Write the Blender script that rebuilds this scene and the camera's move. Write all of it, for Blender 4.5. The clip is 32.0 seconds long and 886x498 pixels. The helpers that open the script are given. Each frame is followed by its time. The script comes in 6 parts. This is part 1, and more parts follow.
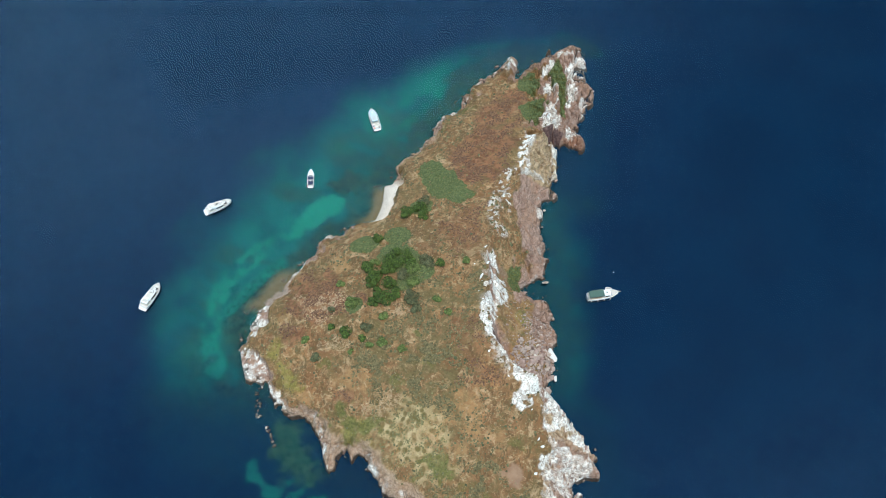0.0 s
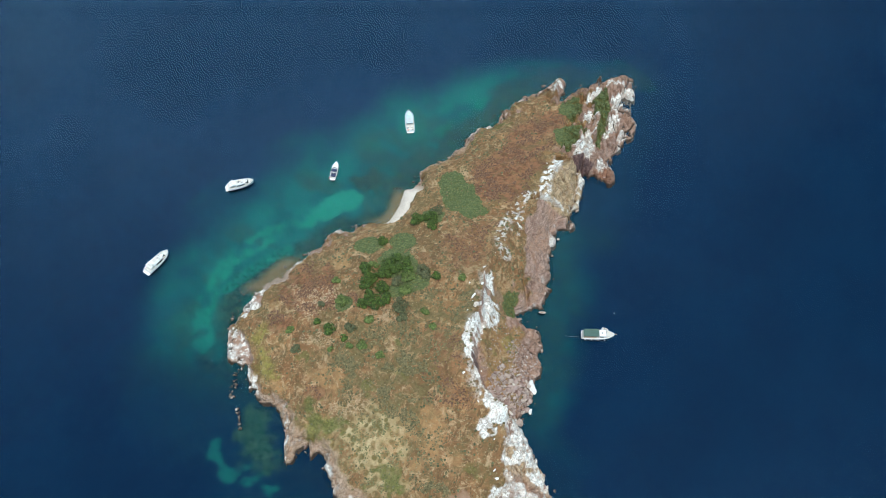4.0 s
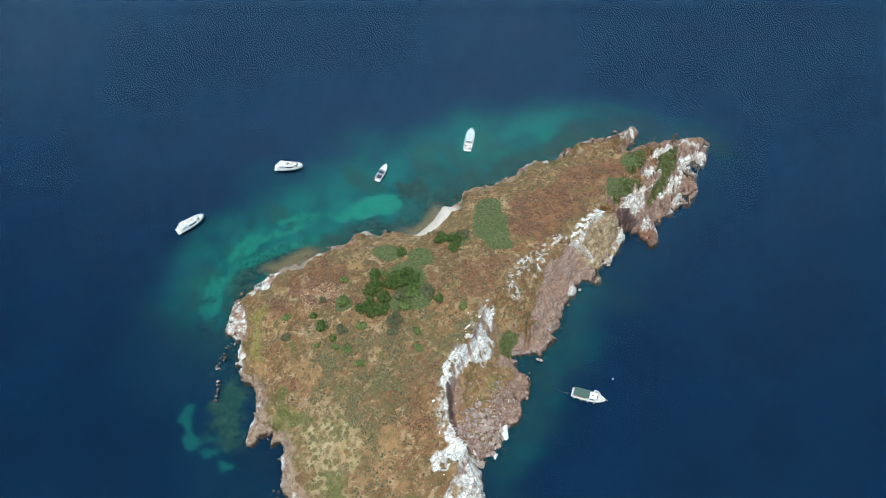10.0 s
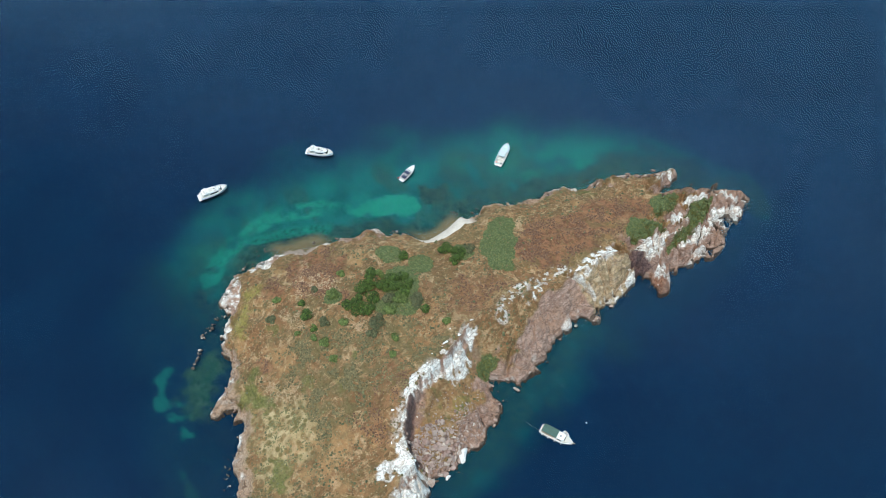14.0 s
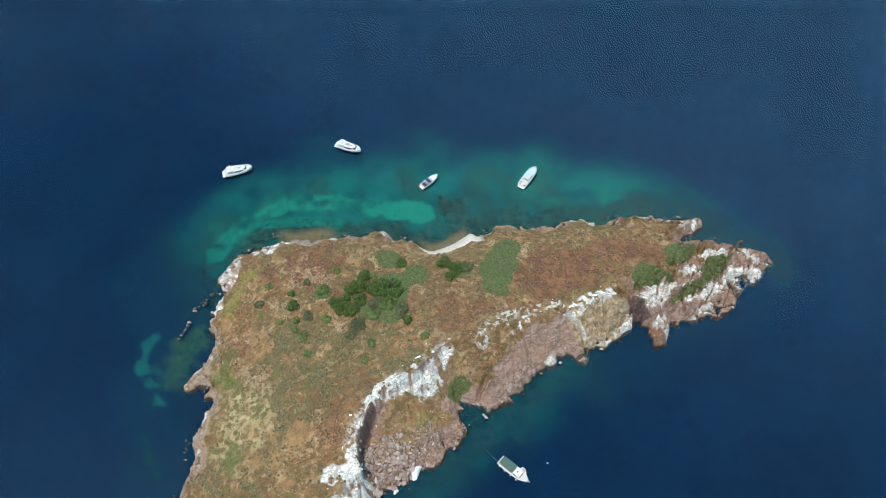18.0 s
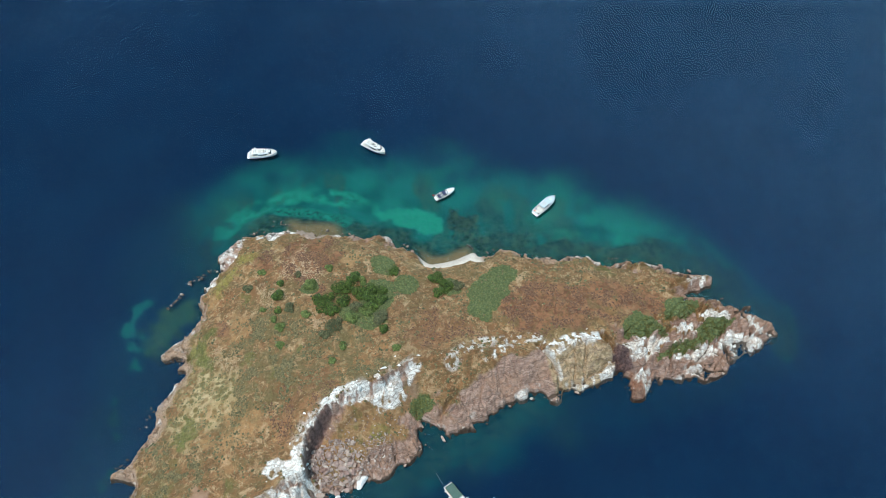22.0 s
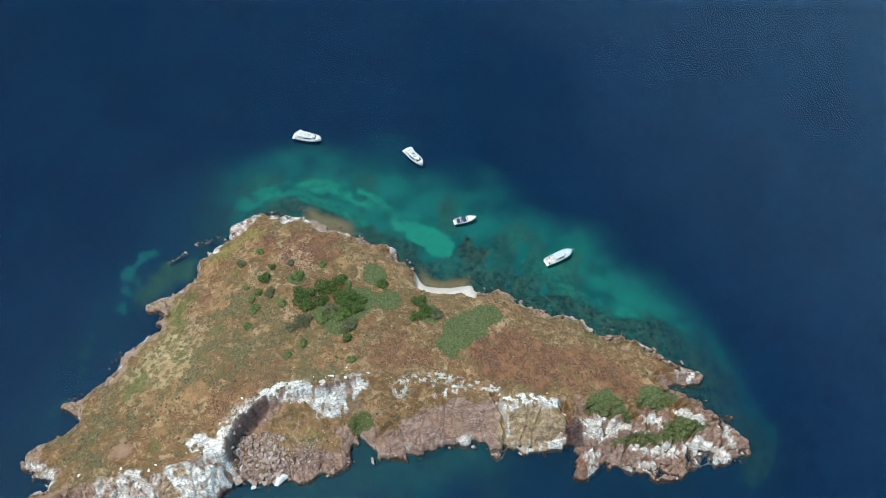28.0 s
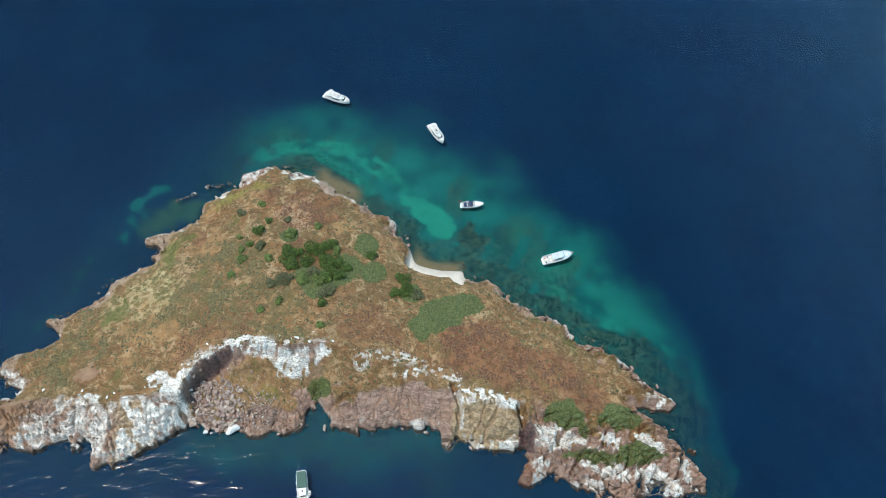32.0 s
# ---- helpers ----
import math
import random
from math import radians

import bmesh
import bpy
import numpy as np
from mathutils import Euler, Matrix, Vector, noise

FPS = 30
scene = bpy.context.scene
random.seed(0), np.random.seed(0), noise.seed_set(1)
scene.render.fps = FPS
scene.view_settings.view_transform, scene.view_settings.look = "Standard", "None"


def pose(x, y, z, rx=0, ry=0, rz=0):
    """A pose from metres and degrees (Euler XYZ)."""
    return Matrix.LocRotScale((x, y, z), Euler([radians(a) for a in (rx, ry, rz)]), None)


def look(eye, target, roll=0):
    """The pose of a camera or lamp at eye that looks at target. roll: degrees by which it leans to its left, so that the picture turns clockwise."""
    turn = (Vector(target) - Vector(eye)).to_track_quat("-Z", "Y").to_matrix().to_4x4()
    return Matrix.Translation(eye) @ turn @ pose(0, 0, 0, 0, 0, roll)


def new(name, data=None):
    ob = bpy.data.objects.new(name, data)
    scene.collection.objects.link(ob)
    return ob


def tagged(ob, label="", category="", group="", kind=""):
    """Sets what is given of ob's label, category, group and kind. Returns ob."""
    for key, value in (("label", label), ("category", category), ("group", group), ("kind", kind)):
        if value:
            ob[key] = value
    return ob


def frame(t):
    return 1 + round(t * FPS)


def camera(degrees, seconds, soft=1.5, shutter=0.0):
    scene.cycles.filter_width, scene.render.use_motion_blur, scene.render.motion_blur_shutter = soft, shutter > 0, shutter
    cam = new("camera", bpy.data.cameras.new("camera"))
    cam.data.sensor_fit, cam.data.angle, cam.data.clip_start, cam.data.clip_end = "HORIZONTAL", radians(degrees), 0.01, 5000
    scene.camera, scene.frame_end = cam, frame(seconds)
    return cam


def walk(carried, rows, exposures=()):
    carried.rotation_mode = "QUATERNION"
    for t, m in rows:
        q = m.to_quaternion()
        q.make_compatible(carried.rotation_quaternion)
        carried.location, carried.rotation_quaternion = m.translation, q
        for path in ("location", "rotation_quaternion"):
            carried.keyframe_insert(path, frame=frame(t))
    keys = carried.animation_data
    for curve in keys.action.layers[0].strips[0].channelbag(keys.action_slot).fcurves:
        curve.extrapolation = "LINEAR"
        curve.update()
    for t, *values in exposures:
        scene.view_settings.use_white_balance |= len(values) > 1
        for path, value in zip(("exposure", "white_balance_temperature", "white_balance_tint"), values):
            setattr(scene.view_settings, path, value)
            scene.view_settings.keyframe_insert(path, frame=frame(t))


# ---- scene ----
# camera and path
cam = camera(48.66, 32.0, 0.6)
PATH = [
    (0, (4.29, -220.27, 374.57), (-43.62, 0.94, 44.77), -1.69),
    (1, (14.14, -215.18, 375.08), (-43.23, 3.16, 44.87), -1.53),
    (2, (24.20, -210.11, 375.47), (-42.89, 5.14, 45.07), -1.53),
    (3, (34.60, -204.53, 375.45), (-42.41, 6.60, 44.55), -1.27),
    (6, (62.14, -187.74, 374.02), (-46.39, 12.36, 45.11), -1.76),
    (7, (70.43, -181.52, 374.16), (-47.74, 13.42, 45.47), -1.71),
    (8, (77.91, -174.68, 374.54), (-48.84, 14.65, 45.77), -1.74),
    (9, (85.04, -167.45, 374.49), (-49.63, 16.18, 45.64), -1.76),
    (10, (92.59, -159.57, 374.69), (-50.10, 17.56, 45.66), -1.76),
    (11, (100.62, -151.09, 374.78), (-50.52, 18.93, 45.76), -1.95),
    (12, (108.95, -140.76, 374.11), (-50.97, 20.71, 44.94), -1.99),
    (13, (117.17, -129.60, 373.39), (-51.75, 22.97, 44.47), -2.07),
    (14, (124.26, -117.80, 372.65), (-52.76, 25.12, 43.65), -1.91),
    (17, (141.19, -83.14, 372.68), (-55.52, 30.74, 43.54), -2.09),
    (18, (145.98, -71.74, 372.28), (-56.68, 32.74, 43.62), -2.27),
    (19, (150.52, -60.21, 371.97), (-57.50, 34.77, 43.78), -2.18),
    (20, (154.22, -47.66, 371.49), (-59.01, 36.68, 43.74), -2.22),
    (21, (157.03, -34.91, 371.32), (-60.31, 38.99, 43.76), -2.21),
    (22, (158.64, -22.27, 371.32), (-61.92, 41.00, 43.67), -2.19),
    (23, (159.28, -9.44, 371.62), (-63.73, 42.88, 43.70), -1.99),
    (24, (159.16, 3.30, 371.82), (-65.70, 44.66, 43.60), -1.91),
    (25, (158.59, 15.79, 372.02), (-67.54, 46.02, 43.46), -1.74),
    (28, (155.25, 53.36, 372.46), (-73.99, 50.02, 44.68), -1.54),
    (29, (152.44, 65.71, 372.98), (-76.15, 51.34, 45.06), -1.53),
    (30, (149.19, 77.80, 373.01), (-78.39, 52.64, 45.02), -1.52),
    (31, (145.96, 89.83, 372.51), (-80.78, 53.65, 44.98), -1.48),
    (31.5, (144.66, 96.05, 371.94), (-82.02, 54.18, 45.04), -1.45),
    (31.6, (144.43, 97.33, 371.72), (-81.95, 54.18, 44.78), -1.46),
    (31.7, (144.21, 98.61, 371.51), (-81.48, 54.26, 44.25), -1.48),
    (31.8, (143.98, 99.90, 371.30), (-78.81, 54.80, 42.16), -1.50),
    (31.9, (143.75, 101.18, 371.09), (-75.17, 55.56, 39.43), -1.52),
    (32, (143.52, 102.46, 370.87), (-71.53, 56.37, 36.76), -1.53),
]
walk(cam, [(t, look(eye, target, roll)) for t, eye, target, roll in PATH])

# world, sun and exposure
SUN_AZ = math.radians(-58)      # direction to the sun in the plan, counted from +x towards +y
SUN_EL = math.radians(73)
VEIL = (2.98, -5.24, -8.18)
world = bpy.data.worlds.new("sky")
scene.world = world
world.use_nodes = True
wn = world.node_tree
sky = wn.nodes.new("ShaderNodeTexSky")
sky.sky_type = 'NISHITA'
sky.sun_disc = False
sky.sun_elevation = SUN_EL
sky.sun_rotation = math.pi / 2 - SUN_AZ
sky.air_density = 1.2
sky.dust_density = 2.0
wn.nodes["Background"].inputs["Strength"].default_value = 0.055
# thin unseen high cloud over the whole sky, shifted to brighten the sea's reflection
spot = wn.nodes.new("ShaderNodeTexCoord")
veil = wn.nodes.new("ShaderNodeTexNoise")
veil.inputs["Scale"].default_value = 1.6
veil.inputs["Detail"].default_value = 3.0
shift = wn.nodes.new("ShaderNodeMapping")
shift.inputs["Location"].default_value = VEIL
wn.links.new(spot.outputs["Generated"], shift.inputs["Vector"])
wn.links.new(shift.outputs[0], veil.inputs["Vector"])
thick = wn.nodes.new("ShaderNodeMapRange")
thick.interpolation_type = 'SMOOTHSTEP'
for key, value in (("From Min", 0.41), ("From Max", 0.63), ("To Min", 0.0), ("To Max", 0.8)):
    thick.inputs[key].default_value = value
wn.links.new(veil.outputs["Fac"], thick.inputs["Value"])
cloudy = wn.nodes.new("ShaderNodeMix")
cloudy.data_type = 'RGBA'
cloudy.inputs[7].default_value = (18.5, 38.5, 52.0, 1)
wn.links.new(thick.outputs[0], cloudy.inputs["Factor"])
wn.links.new(sky.outputs[0], cloudy.inputs[6])
wn.links.new(cloudy.outputs[2], wn.nodes["Background"].inputs["Color"])
sun_data = bpy.data.lights.new("sun", 'SUN')
sun_data.energy = 4.25
sun_data.angle = radians(0.8)
sun_data.color = (1.0, 0.945, 0.87)
sun = new("sun", sun_data)
sun_way = Vector((math.cos(SUN_EL) * math.cos(SUN_AZ), math.cos(SUN_EL) * math.sin(SUN_AZ), math.sin(SUN_EL)))
sun.rotation_mode = 'QUATERNION'
sun.rotation_quaternion = sun_way.to_track_quat('Z', 'Y')
sun.location = (0, 0, 400)
scene.view_settings.exposure = 0.0

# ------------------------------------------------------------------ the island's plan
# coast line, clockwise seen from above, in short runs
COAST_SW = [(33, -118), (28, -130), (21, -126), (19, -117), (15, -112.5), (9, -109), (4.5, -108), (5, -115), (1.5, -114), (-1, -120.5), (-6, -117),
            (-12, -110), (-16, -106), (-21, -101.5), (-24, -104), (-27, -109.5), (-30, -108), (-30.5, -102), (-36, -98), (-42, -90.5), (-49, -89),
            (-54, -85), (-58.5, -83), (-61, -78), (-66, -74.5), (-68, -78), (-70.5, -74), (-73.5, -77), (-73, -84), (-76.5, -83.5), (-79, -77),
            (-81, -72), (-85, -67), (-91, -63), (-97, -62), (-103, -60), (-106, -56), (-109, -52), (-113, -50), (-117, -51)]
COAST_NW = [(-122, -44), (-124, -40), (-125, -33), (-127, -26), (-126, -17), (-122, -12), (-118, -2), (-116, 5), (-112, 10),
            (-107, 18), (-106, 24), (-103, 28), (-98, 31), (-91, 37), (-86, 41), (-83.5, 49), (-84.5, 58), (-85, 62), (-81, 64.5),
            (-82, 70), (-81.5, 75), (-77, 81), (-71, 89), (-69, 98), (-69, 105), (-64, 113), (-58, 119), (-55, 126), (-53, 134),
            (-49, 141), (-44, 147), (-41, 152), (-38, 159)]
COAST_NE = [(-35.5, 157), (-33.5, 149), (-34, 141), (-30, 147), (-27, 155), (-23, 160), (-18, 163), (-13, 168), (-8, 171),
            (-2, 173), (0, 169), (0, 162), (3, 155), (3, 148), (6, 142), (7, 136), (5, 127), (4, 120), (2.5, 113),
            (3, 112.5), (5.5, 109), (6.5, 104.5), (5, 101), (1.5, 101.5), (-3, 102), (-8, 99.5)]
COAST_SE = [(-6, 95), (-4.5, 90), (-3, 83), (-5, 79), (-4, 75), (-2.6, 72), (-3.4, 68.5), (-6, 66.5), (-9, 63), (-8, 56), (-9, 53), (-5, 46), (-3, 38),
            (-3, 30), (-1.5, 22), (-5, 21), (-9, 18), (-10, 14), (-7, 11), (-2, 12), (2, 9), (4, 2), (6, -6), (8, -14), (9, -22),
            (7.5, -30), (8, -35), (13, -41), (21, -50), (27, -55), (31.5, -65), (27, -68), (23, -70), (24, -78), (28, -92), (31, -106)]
# brink of the cliffs on the seaward side: x, y, height
RIM = [(22, -130, 9), (19, -108, 13), (13, -90, 15), (9, -76, 16), (11, -66, 16.5), (8, -57, 18.5), (5, -46, 20), (2, -37, 20),
       (-4, -35.5, 20.5), (-10, -32.5, 22.5), (-16, -26.5, 24), (-21, -17.5, 25), (-23, -5, 25), (-24, 4, 25), (-26.5, 13, 25),
       (-27, 22, 24.5), (-26, 33, 22),
       (-25, 45, 19), (-21.5, 60, 17), (-19.5, 72, 16), (-19, 88, 16), (-11, 100, 15), (-8, 112, 11), (-11, 130, 8.5),
       (-13, 150, 8), (-6, 165, 4.5)]


def smooth(a, b, v):
    t = np.clip((v - a) / (b - a), 0, 1)
    return t * t * (3 - 2 * t)


def lattice(ix, iy, seed):
    """A repeatable random value in 0..1 for whole-numbered places."""
    h = (ix.astype(np.int64) * 374761393 + iy.astype(np.int64) * 668265263 + seed * 1442695041) & 0xFFFFFFFF
    h = ((h ^ (h >> 13)) * 1274126177) & 0xFFFFFFFF
    h = ((h ^ (h >> 16)) * 2246822519) & 0xFFFFFFFF
    return ((h ^ (h >> 15)) & 0xFFFFFF) / float(0xFFFFFF)


def vnoise(x, y, size, seed):
    x, y = x / size, y / size
    ix, iy = np.floor(x), np.floor(y)
    fx, fy = x - ix, y - iy
    fx, fy = fx * fx * (3 - 2 * fx), fy * fy * (3 - 2 * fy)
    a, b = lattice(ix, iy, seed), lattice(ix + 1, iy, seed)
    c, d = lattice(ix, iy + 1, seed), lattice(ix + 1, iy + 1, seed)
    return (a + (b - a) * fx) * (1 - fy) + (c + (d - c) * fx) * fy - 0.5


def fbm(x, y, size, seed, octaves=4, gain=0.5):
    """Soft uneven relief, about -0.5 to 0.5."""
    total, amp, c, s = 0, 1.0, 0.8, 0.6
    for k in range(octaves):
        total = total + amp * vnoise(x, y, size, seed + 17 * k)
        x, y, size, amp = c * x - s * y, s * x + c * y, size * 0.5, amp * gain
    return total


def ridged(x, y, size, seed, octaves=4):
    """Sharp crests, 0 to about 1."""
    total, amp = 0, 0.5
    for k in range(octaves):
        total = total + amp * (1 - np.abs(4 * vnoise(x, y, size, seed + 31 * k)).clip(0, 1))
        x, y, size, amp = 0.8 * x - 0.6 * y, 0.6 * x + 0.8 * y, size * 0.5, amp * 0.5
    return total


def blocks(x, y, size, seed):
    """Split rock: each block has its own level and tilt. Gives the relief and the width to the nearest crack."""
    u, v = x / size, y / size
    iu, iv = np.floor(u), np.floor(v)
    best, second = np.full(x.shape, 9.0), np.full(x.shape, 9.0)
    level = np.zeros(x.shape)
    for du in (-1, 0, 1):
        for dv in (-1, 0, 1):
            cu, cv = iu + du, iv + dv
            su, sv = cu + lattice(cu, cv, seed), cv + lattice(cu, cv, seed + 1)
            dist = np.sqrt((u - su) ** 2 + (v - sv) ** 2)
            lv = lattice(cu, cv, seed + 2) - 0.5 + 0.9 * ((u - su) * (lattice(cu, cv, seed + 3) - 0.5) + (v - sv) * (lattice(cu, cv, seed + 4) - 0.5))
            m = dist < best
            second = np.where(m, best, np.minimum(second, dist))
            level = np.where(m, lv, level)
            best = np.where(m, dist, best)
    return level, (second - best) * size


def curve_points(ctrl, closed, steps=5):
    """A smooth line through control points."""
    p = np.array(ctrl, float)
    n = len(p)
    out = []
    for i in range(n if closed else n - 1):
        if closed:
            a, b, c, d = p[i - 1], p[i], p[(i + 1) % n], p[(i + 2) % n]
        else:
            a, b, c, d = p[max(i - 1, 0)], p[i], p[i + 1], p[min(i + 2, n - 1)]
        for k in range(steps):
            t = k / steps
            out.append(0.5 * (2 * b + (c - a) * t + (2 * a - 5 * b + 4 * c - d) * t * t + (3 * b - a - 3 * c + d) * t ** 3))
    if not closed:
        out.append(p[-1])
    return np.array(out)


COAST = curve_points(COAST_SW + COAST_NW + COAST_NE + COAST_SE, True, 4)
RIMLINE = curve_points(RIM, False, 4)
LANDWARD = np.vstack([RIMLINE[:, :2], [(4, 200), (-300, 200), (-300, -250), (26, -250)]])


def near_line(x, y, line, closed):
    """Distance to a line in the plan, the place along it (index + part) and the side."""
    q = line if closed else line[:-1]
    r = np.roll(line, -1, axis=0) if closed else line[1:]
    best = np.full(x.shape, 1e9)
    along = np.zeros(x.shape)
    side = np.zeros(x.shape)
    for i in range(len(q)):
        ax, ay = q[i][0], q[i][1]
        dx, dy = r[i][0] - ax, r[i][1] - ay
        t = (((x - ax) * dx + (y - ay) * dy) / (dx * dx + dy * dy + 1e-9)).clip(0, 1)
        ex, ey = x - ax - t * dx, y - ay - t * dy
        dist = ex * ex + ey * ey
        m = dist < best
        best = np.where(m, dist, best)
        along = np.where(m, i + t, along)
        side = np.where(m, dx * (y - ay) - dy * (x - ax), side)
    return np.sqrt(best), along, side


def inside(x, y, line):
    res = np.zeros(x.shape, bool)
    a, b = line, np.roll(line, -1, axis=0)
    for (ax, ay), (bx, by) in zip(a[:, :2], b[:, :2]):
        if ay == by:
            continue
        cross = ((ay > y) != (by > y)) & (x < (bx - ax) * (y - ay) / (by - ay) + ax)
        res ^= cross
    return res


def blob(x, y, cx, cy, rx, ry, turn=0.0, rough=0.35, seed=3, size=5.0):
    """1 inside an uneven oval, 0 outside, with a soft ragged edge."""
    c, s = math.cos(radians(turn)), math.sin(radians(turn))
    u, v = ((x - cx) * c + (y - cy) * s) / rx, (-(x - cx) * s + (y - cy) * c) / ry
    d = np.sqrt(u * u + v * v) + rough * 1.6 * fbm(x, y, size, seed, 3)
    return smooth(1.12, 0.88, d)


def area(x, y, pts, seed=5, rough=1.5, soft=0.8, size=5.0):
    """1 inside a ragged patch with corners pts, 0 outside; rough and soft in metres."""
    res = np.zeros(x.shape)
    line = np.array(pts, float)
    pad = rough + soft + 1
    box = (x > line[:, 0].min() - pad) & (x < line[:, 0].max() + pad) & (y > line[:, 1].min() - pad) & (y < line[:, 1].max() + pad)
    if not box.any():
        return res
    px, py = x[box], y[box]
    d, _, _ = near_line(px, py, line, True)
    d = np.where(inside(px, py, line), d, -d) + 2 * rough * fbm(px, py, size, seed, 4, 0.6)
    res[box] = smooth(-soft, soft, d)
    return res


def relief(x, y, full=True):
    """Height of the land and the fields from which the ground cover is told."""
    wild = 3.4 + 1.6 * smooth(-40, -60, y) + 1.0 * smooth(100, 120, y)
    wild = wild * (1 - 0.8 * smooth(33, 38, y) * smooth(68, 63, y) * (x < -60))
    wild = wild * (1 - 0.55 * smooth(-60, -68, y) * (x < -10)) * (1 - 0.7 * smooth(132, 137, y) * (x < -28))
    wx = x + wild * fbm(x, y, 7.0, 11, 4, 0.62)
    wy = y + wild * fbm(x, y, 7.0, 23, 4, 0.62)
    d, _, _ = near_line(wx, wy, COAST, True)
    d = np.where(inside(wx, wy, COAST), d, -d)
    dr, along, side = near_line(x + 1.8 * fbm(x, y, 6, 5, 3), y + 1.8 * fbm(x, y, 6, 8, 3), RIMLINE, False)
    num, den = 0, 0
    for px, py, pz in RIMLINE:
        w = 1 / ((x - px) ** 2 + (y - py) ** 2 + 5) ** 2
        num, den = num + w * pz, den + w
    H = num / den
    west = inside(x + 1.8 * fbm(x, y, 6, 5, 3), y + 1.8 * fbm(x, y, 6, 8, 3), LANDWARD)
    dp = d.clip(0.0, None)
    r = dp / (dp + dr + 1e-6)
    # landward side: a low bank, then a long slope up to the brink
    hw = H * r ** 0.48
    # seaward side: slabs, the broken bowl, steep headlands
    bowl = smooth(-40, -34, y) * smooth(26, 6, y)
    slab = smooth(6, 26, y) * smooth(102, 96, y)
    steep = 1 - np.clip(bowl + slab, 0, 1)
    drop = 0.46 - 0.26 * smooth(-27, -14, y)
    shelf_part = 0.35 * smooth(-27, -16, y)
    hb = H * (0.10 * r ** 0.5 + (0.90 - drop) * r ** 1.25 + shelf_part * drop * smooth(0.70, 0.80, r + 0.06 * fbm(x, y, 5, 27, 3)) + (1 - shelf_part) * drop * smooth(0.91 - 0.05 * smooth(-27, -16, y), 0.985, r + 0.02 * fbm(x, y, 4, 29, 2)))
    hs = H * (0.10 * smooth(0, 0.05, r) + 0.90 * r ** 0.95)
    ht = H * (0.50 * r ** 0.38 + 0.50 * r ** 0.9)
    he = bowl * hb + slab * hs + steep * ht
    h = np.where(west, hw, he)
    # beaches and low shelves
    beach = smooth(36, 38.5, y) * smooth(65.5, 63, y) * smooth(8.0, 5.5, d) * (x < -70)
    cove = smooth(-17, -13, y) * smooth(7, 3, y) * smooth(7.0, 4.5, d) * (x < -100)
    shelf = np.maximum.reduce([blob(x, y, -124.5, -21, 6.5, 8.5, 10, 0.35, 43), blob(x, y, -117.5, -46, 5.5, 9, 35, 0.35, 44),
                               blob(x, y, -114.5, 7.5, 3, 5, -35, 0.3, 45), blob(x, y, -3, 70.5, 2.6, 4.5, 0, 0.3, 46)])
    low = np.maximum(beach, cove)
    h = h * (1 - low) + low * np.minimum(h, 0.15 + 0.16 * dp)
    h = h * (1 - shelf) + shelf * np.minimum(h, 0.5 + 0.22 * dp)
    out = dict(d=d, dr=dr, H=H, west=west, r=r, bowl=bowl, slab=slab, steep=steep, beach=beach, cove=cove, shelf=shelf)
    ragged = fbm(x, y, 6, 101, 4)
    cut = 0.42 + 0.60 * ((y - 27) / 40).clip(0, 1)
    upper = smooth(-0.05, 0.05, r + 0.3 * ragged - cut) * smooth(14, 20, y) * smooth(68, 64, y)
    bowl_earth = bowl * smooth(0.24, 0.34, r + 0.25 * ragged) * smooth(0.88, 0.74, r + 0.25 * ragged)
    out["upper"], out["bowl_earth"], out["ragged"] = upper, bowl_earth, ragged
    # rock relief
    rocky = np.clip(np.where(west, smooth(5.5, 1.5, dp) * (1 - low), 1 - 0.85 * np.clip(upper + bowl_earth, 0, 1)), 0, 1)
    rocky = np.maximum(rocky, smooth(4, 1, dr) * smooth(-45, -30, y) * smooth(12, 5, y) * 0.8)
    pen = smooth(99, 113, y + 10 * fbm(x, y, 8, 57, 3)) * np.where(west, smooth(16, 9, dr), 1)
    rocky = np.maximum(rocky, pen)
    out["rocky"], out["pen"] = rocky, pen
    crest = ridged(x, y, 9, 51, 5) - 0.55
    fine = ridged(x, y, 3.2, 71, 3) - 0.5
    amount = np.where(west, 0.9, 1.0) * (0.35 * bowl + 0.22 * slab + steep * (0.55 + 0.8 * smooth(60, 100, y)))
    amount = np.where(west, np.maximum(1.0, 1.7 * pen), amount) * (1 - 0.45 * bowl * smooth(0.62, 0.74, r))
    edge = smooth(-0.5, 2.5, d)
    h = h + rocky * edge * (amount * 1.5 * crest + 0.7 * fine * (0.4 + steep * smooth(-60, 60, y))) * (1 - 0.7 * low)
    # beds and joints split the rock into blocks
    skew = x * 0.8 + y * 0.25 + 2.0 * fbm(x, y, 9, 171, 2), (y * 0.9 - x * 0.2) * np.where(y > 66, 0.55, 0.8)
    big, gap1 = blocks(skew[0], skew[1], 6.5, 173)
    small, gap2 = blocks(skew[0] + 31, skew[1] * 1.25, 2.4, 179)
    hard = rocky * edge * (1 - low) * np.where(west, 0.8, 1.0) * (1 - 0.62 * slab * (~west)) * (1 - 0.30 * bowl) * smooth(-0.2, 1.2, h)
    hard = hard * (1 + 0.5 * np.maximum(steep, pen) - 0.75 * steep * smooth(-30, -45, y))
    tiny, gap3 = blocks(skew[0] * 1.1 - 7, skew[1] + 13, 1.15, 187)
    brink = bowl * smooth(0.62, 0.74, r)
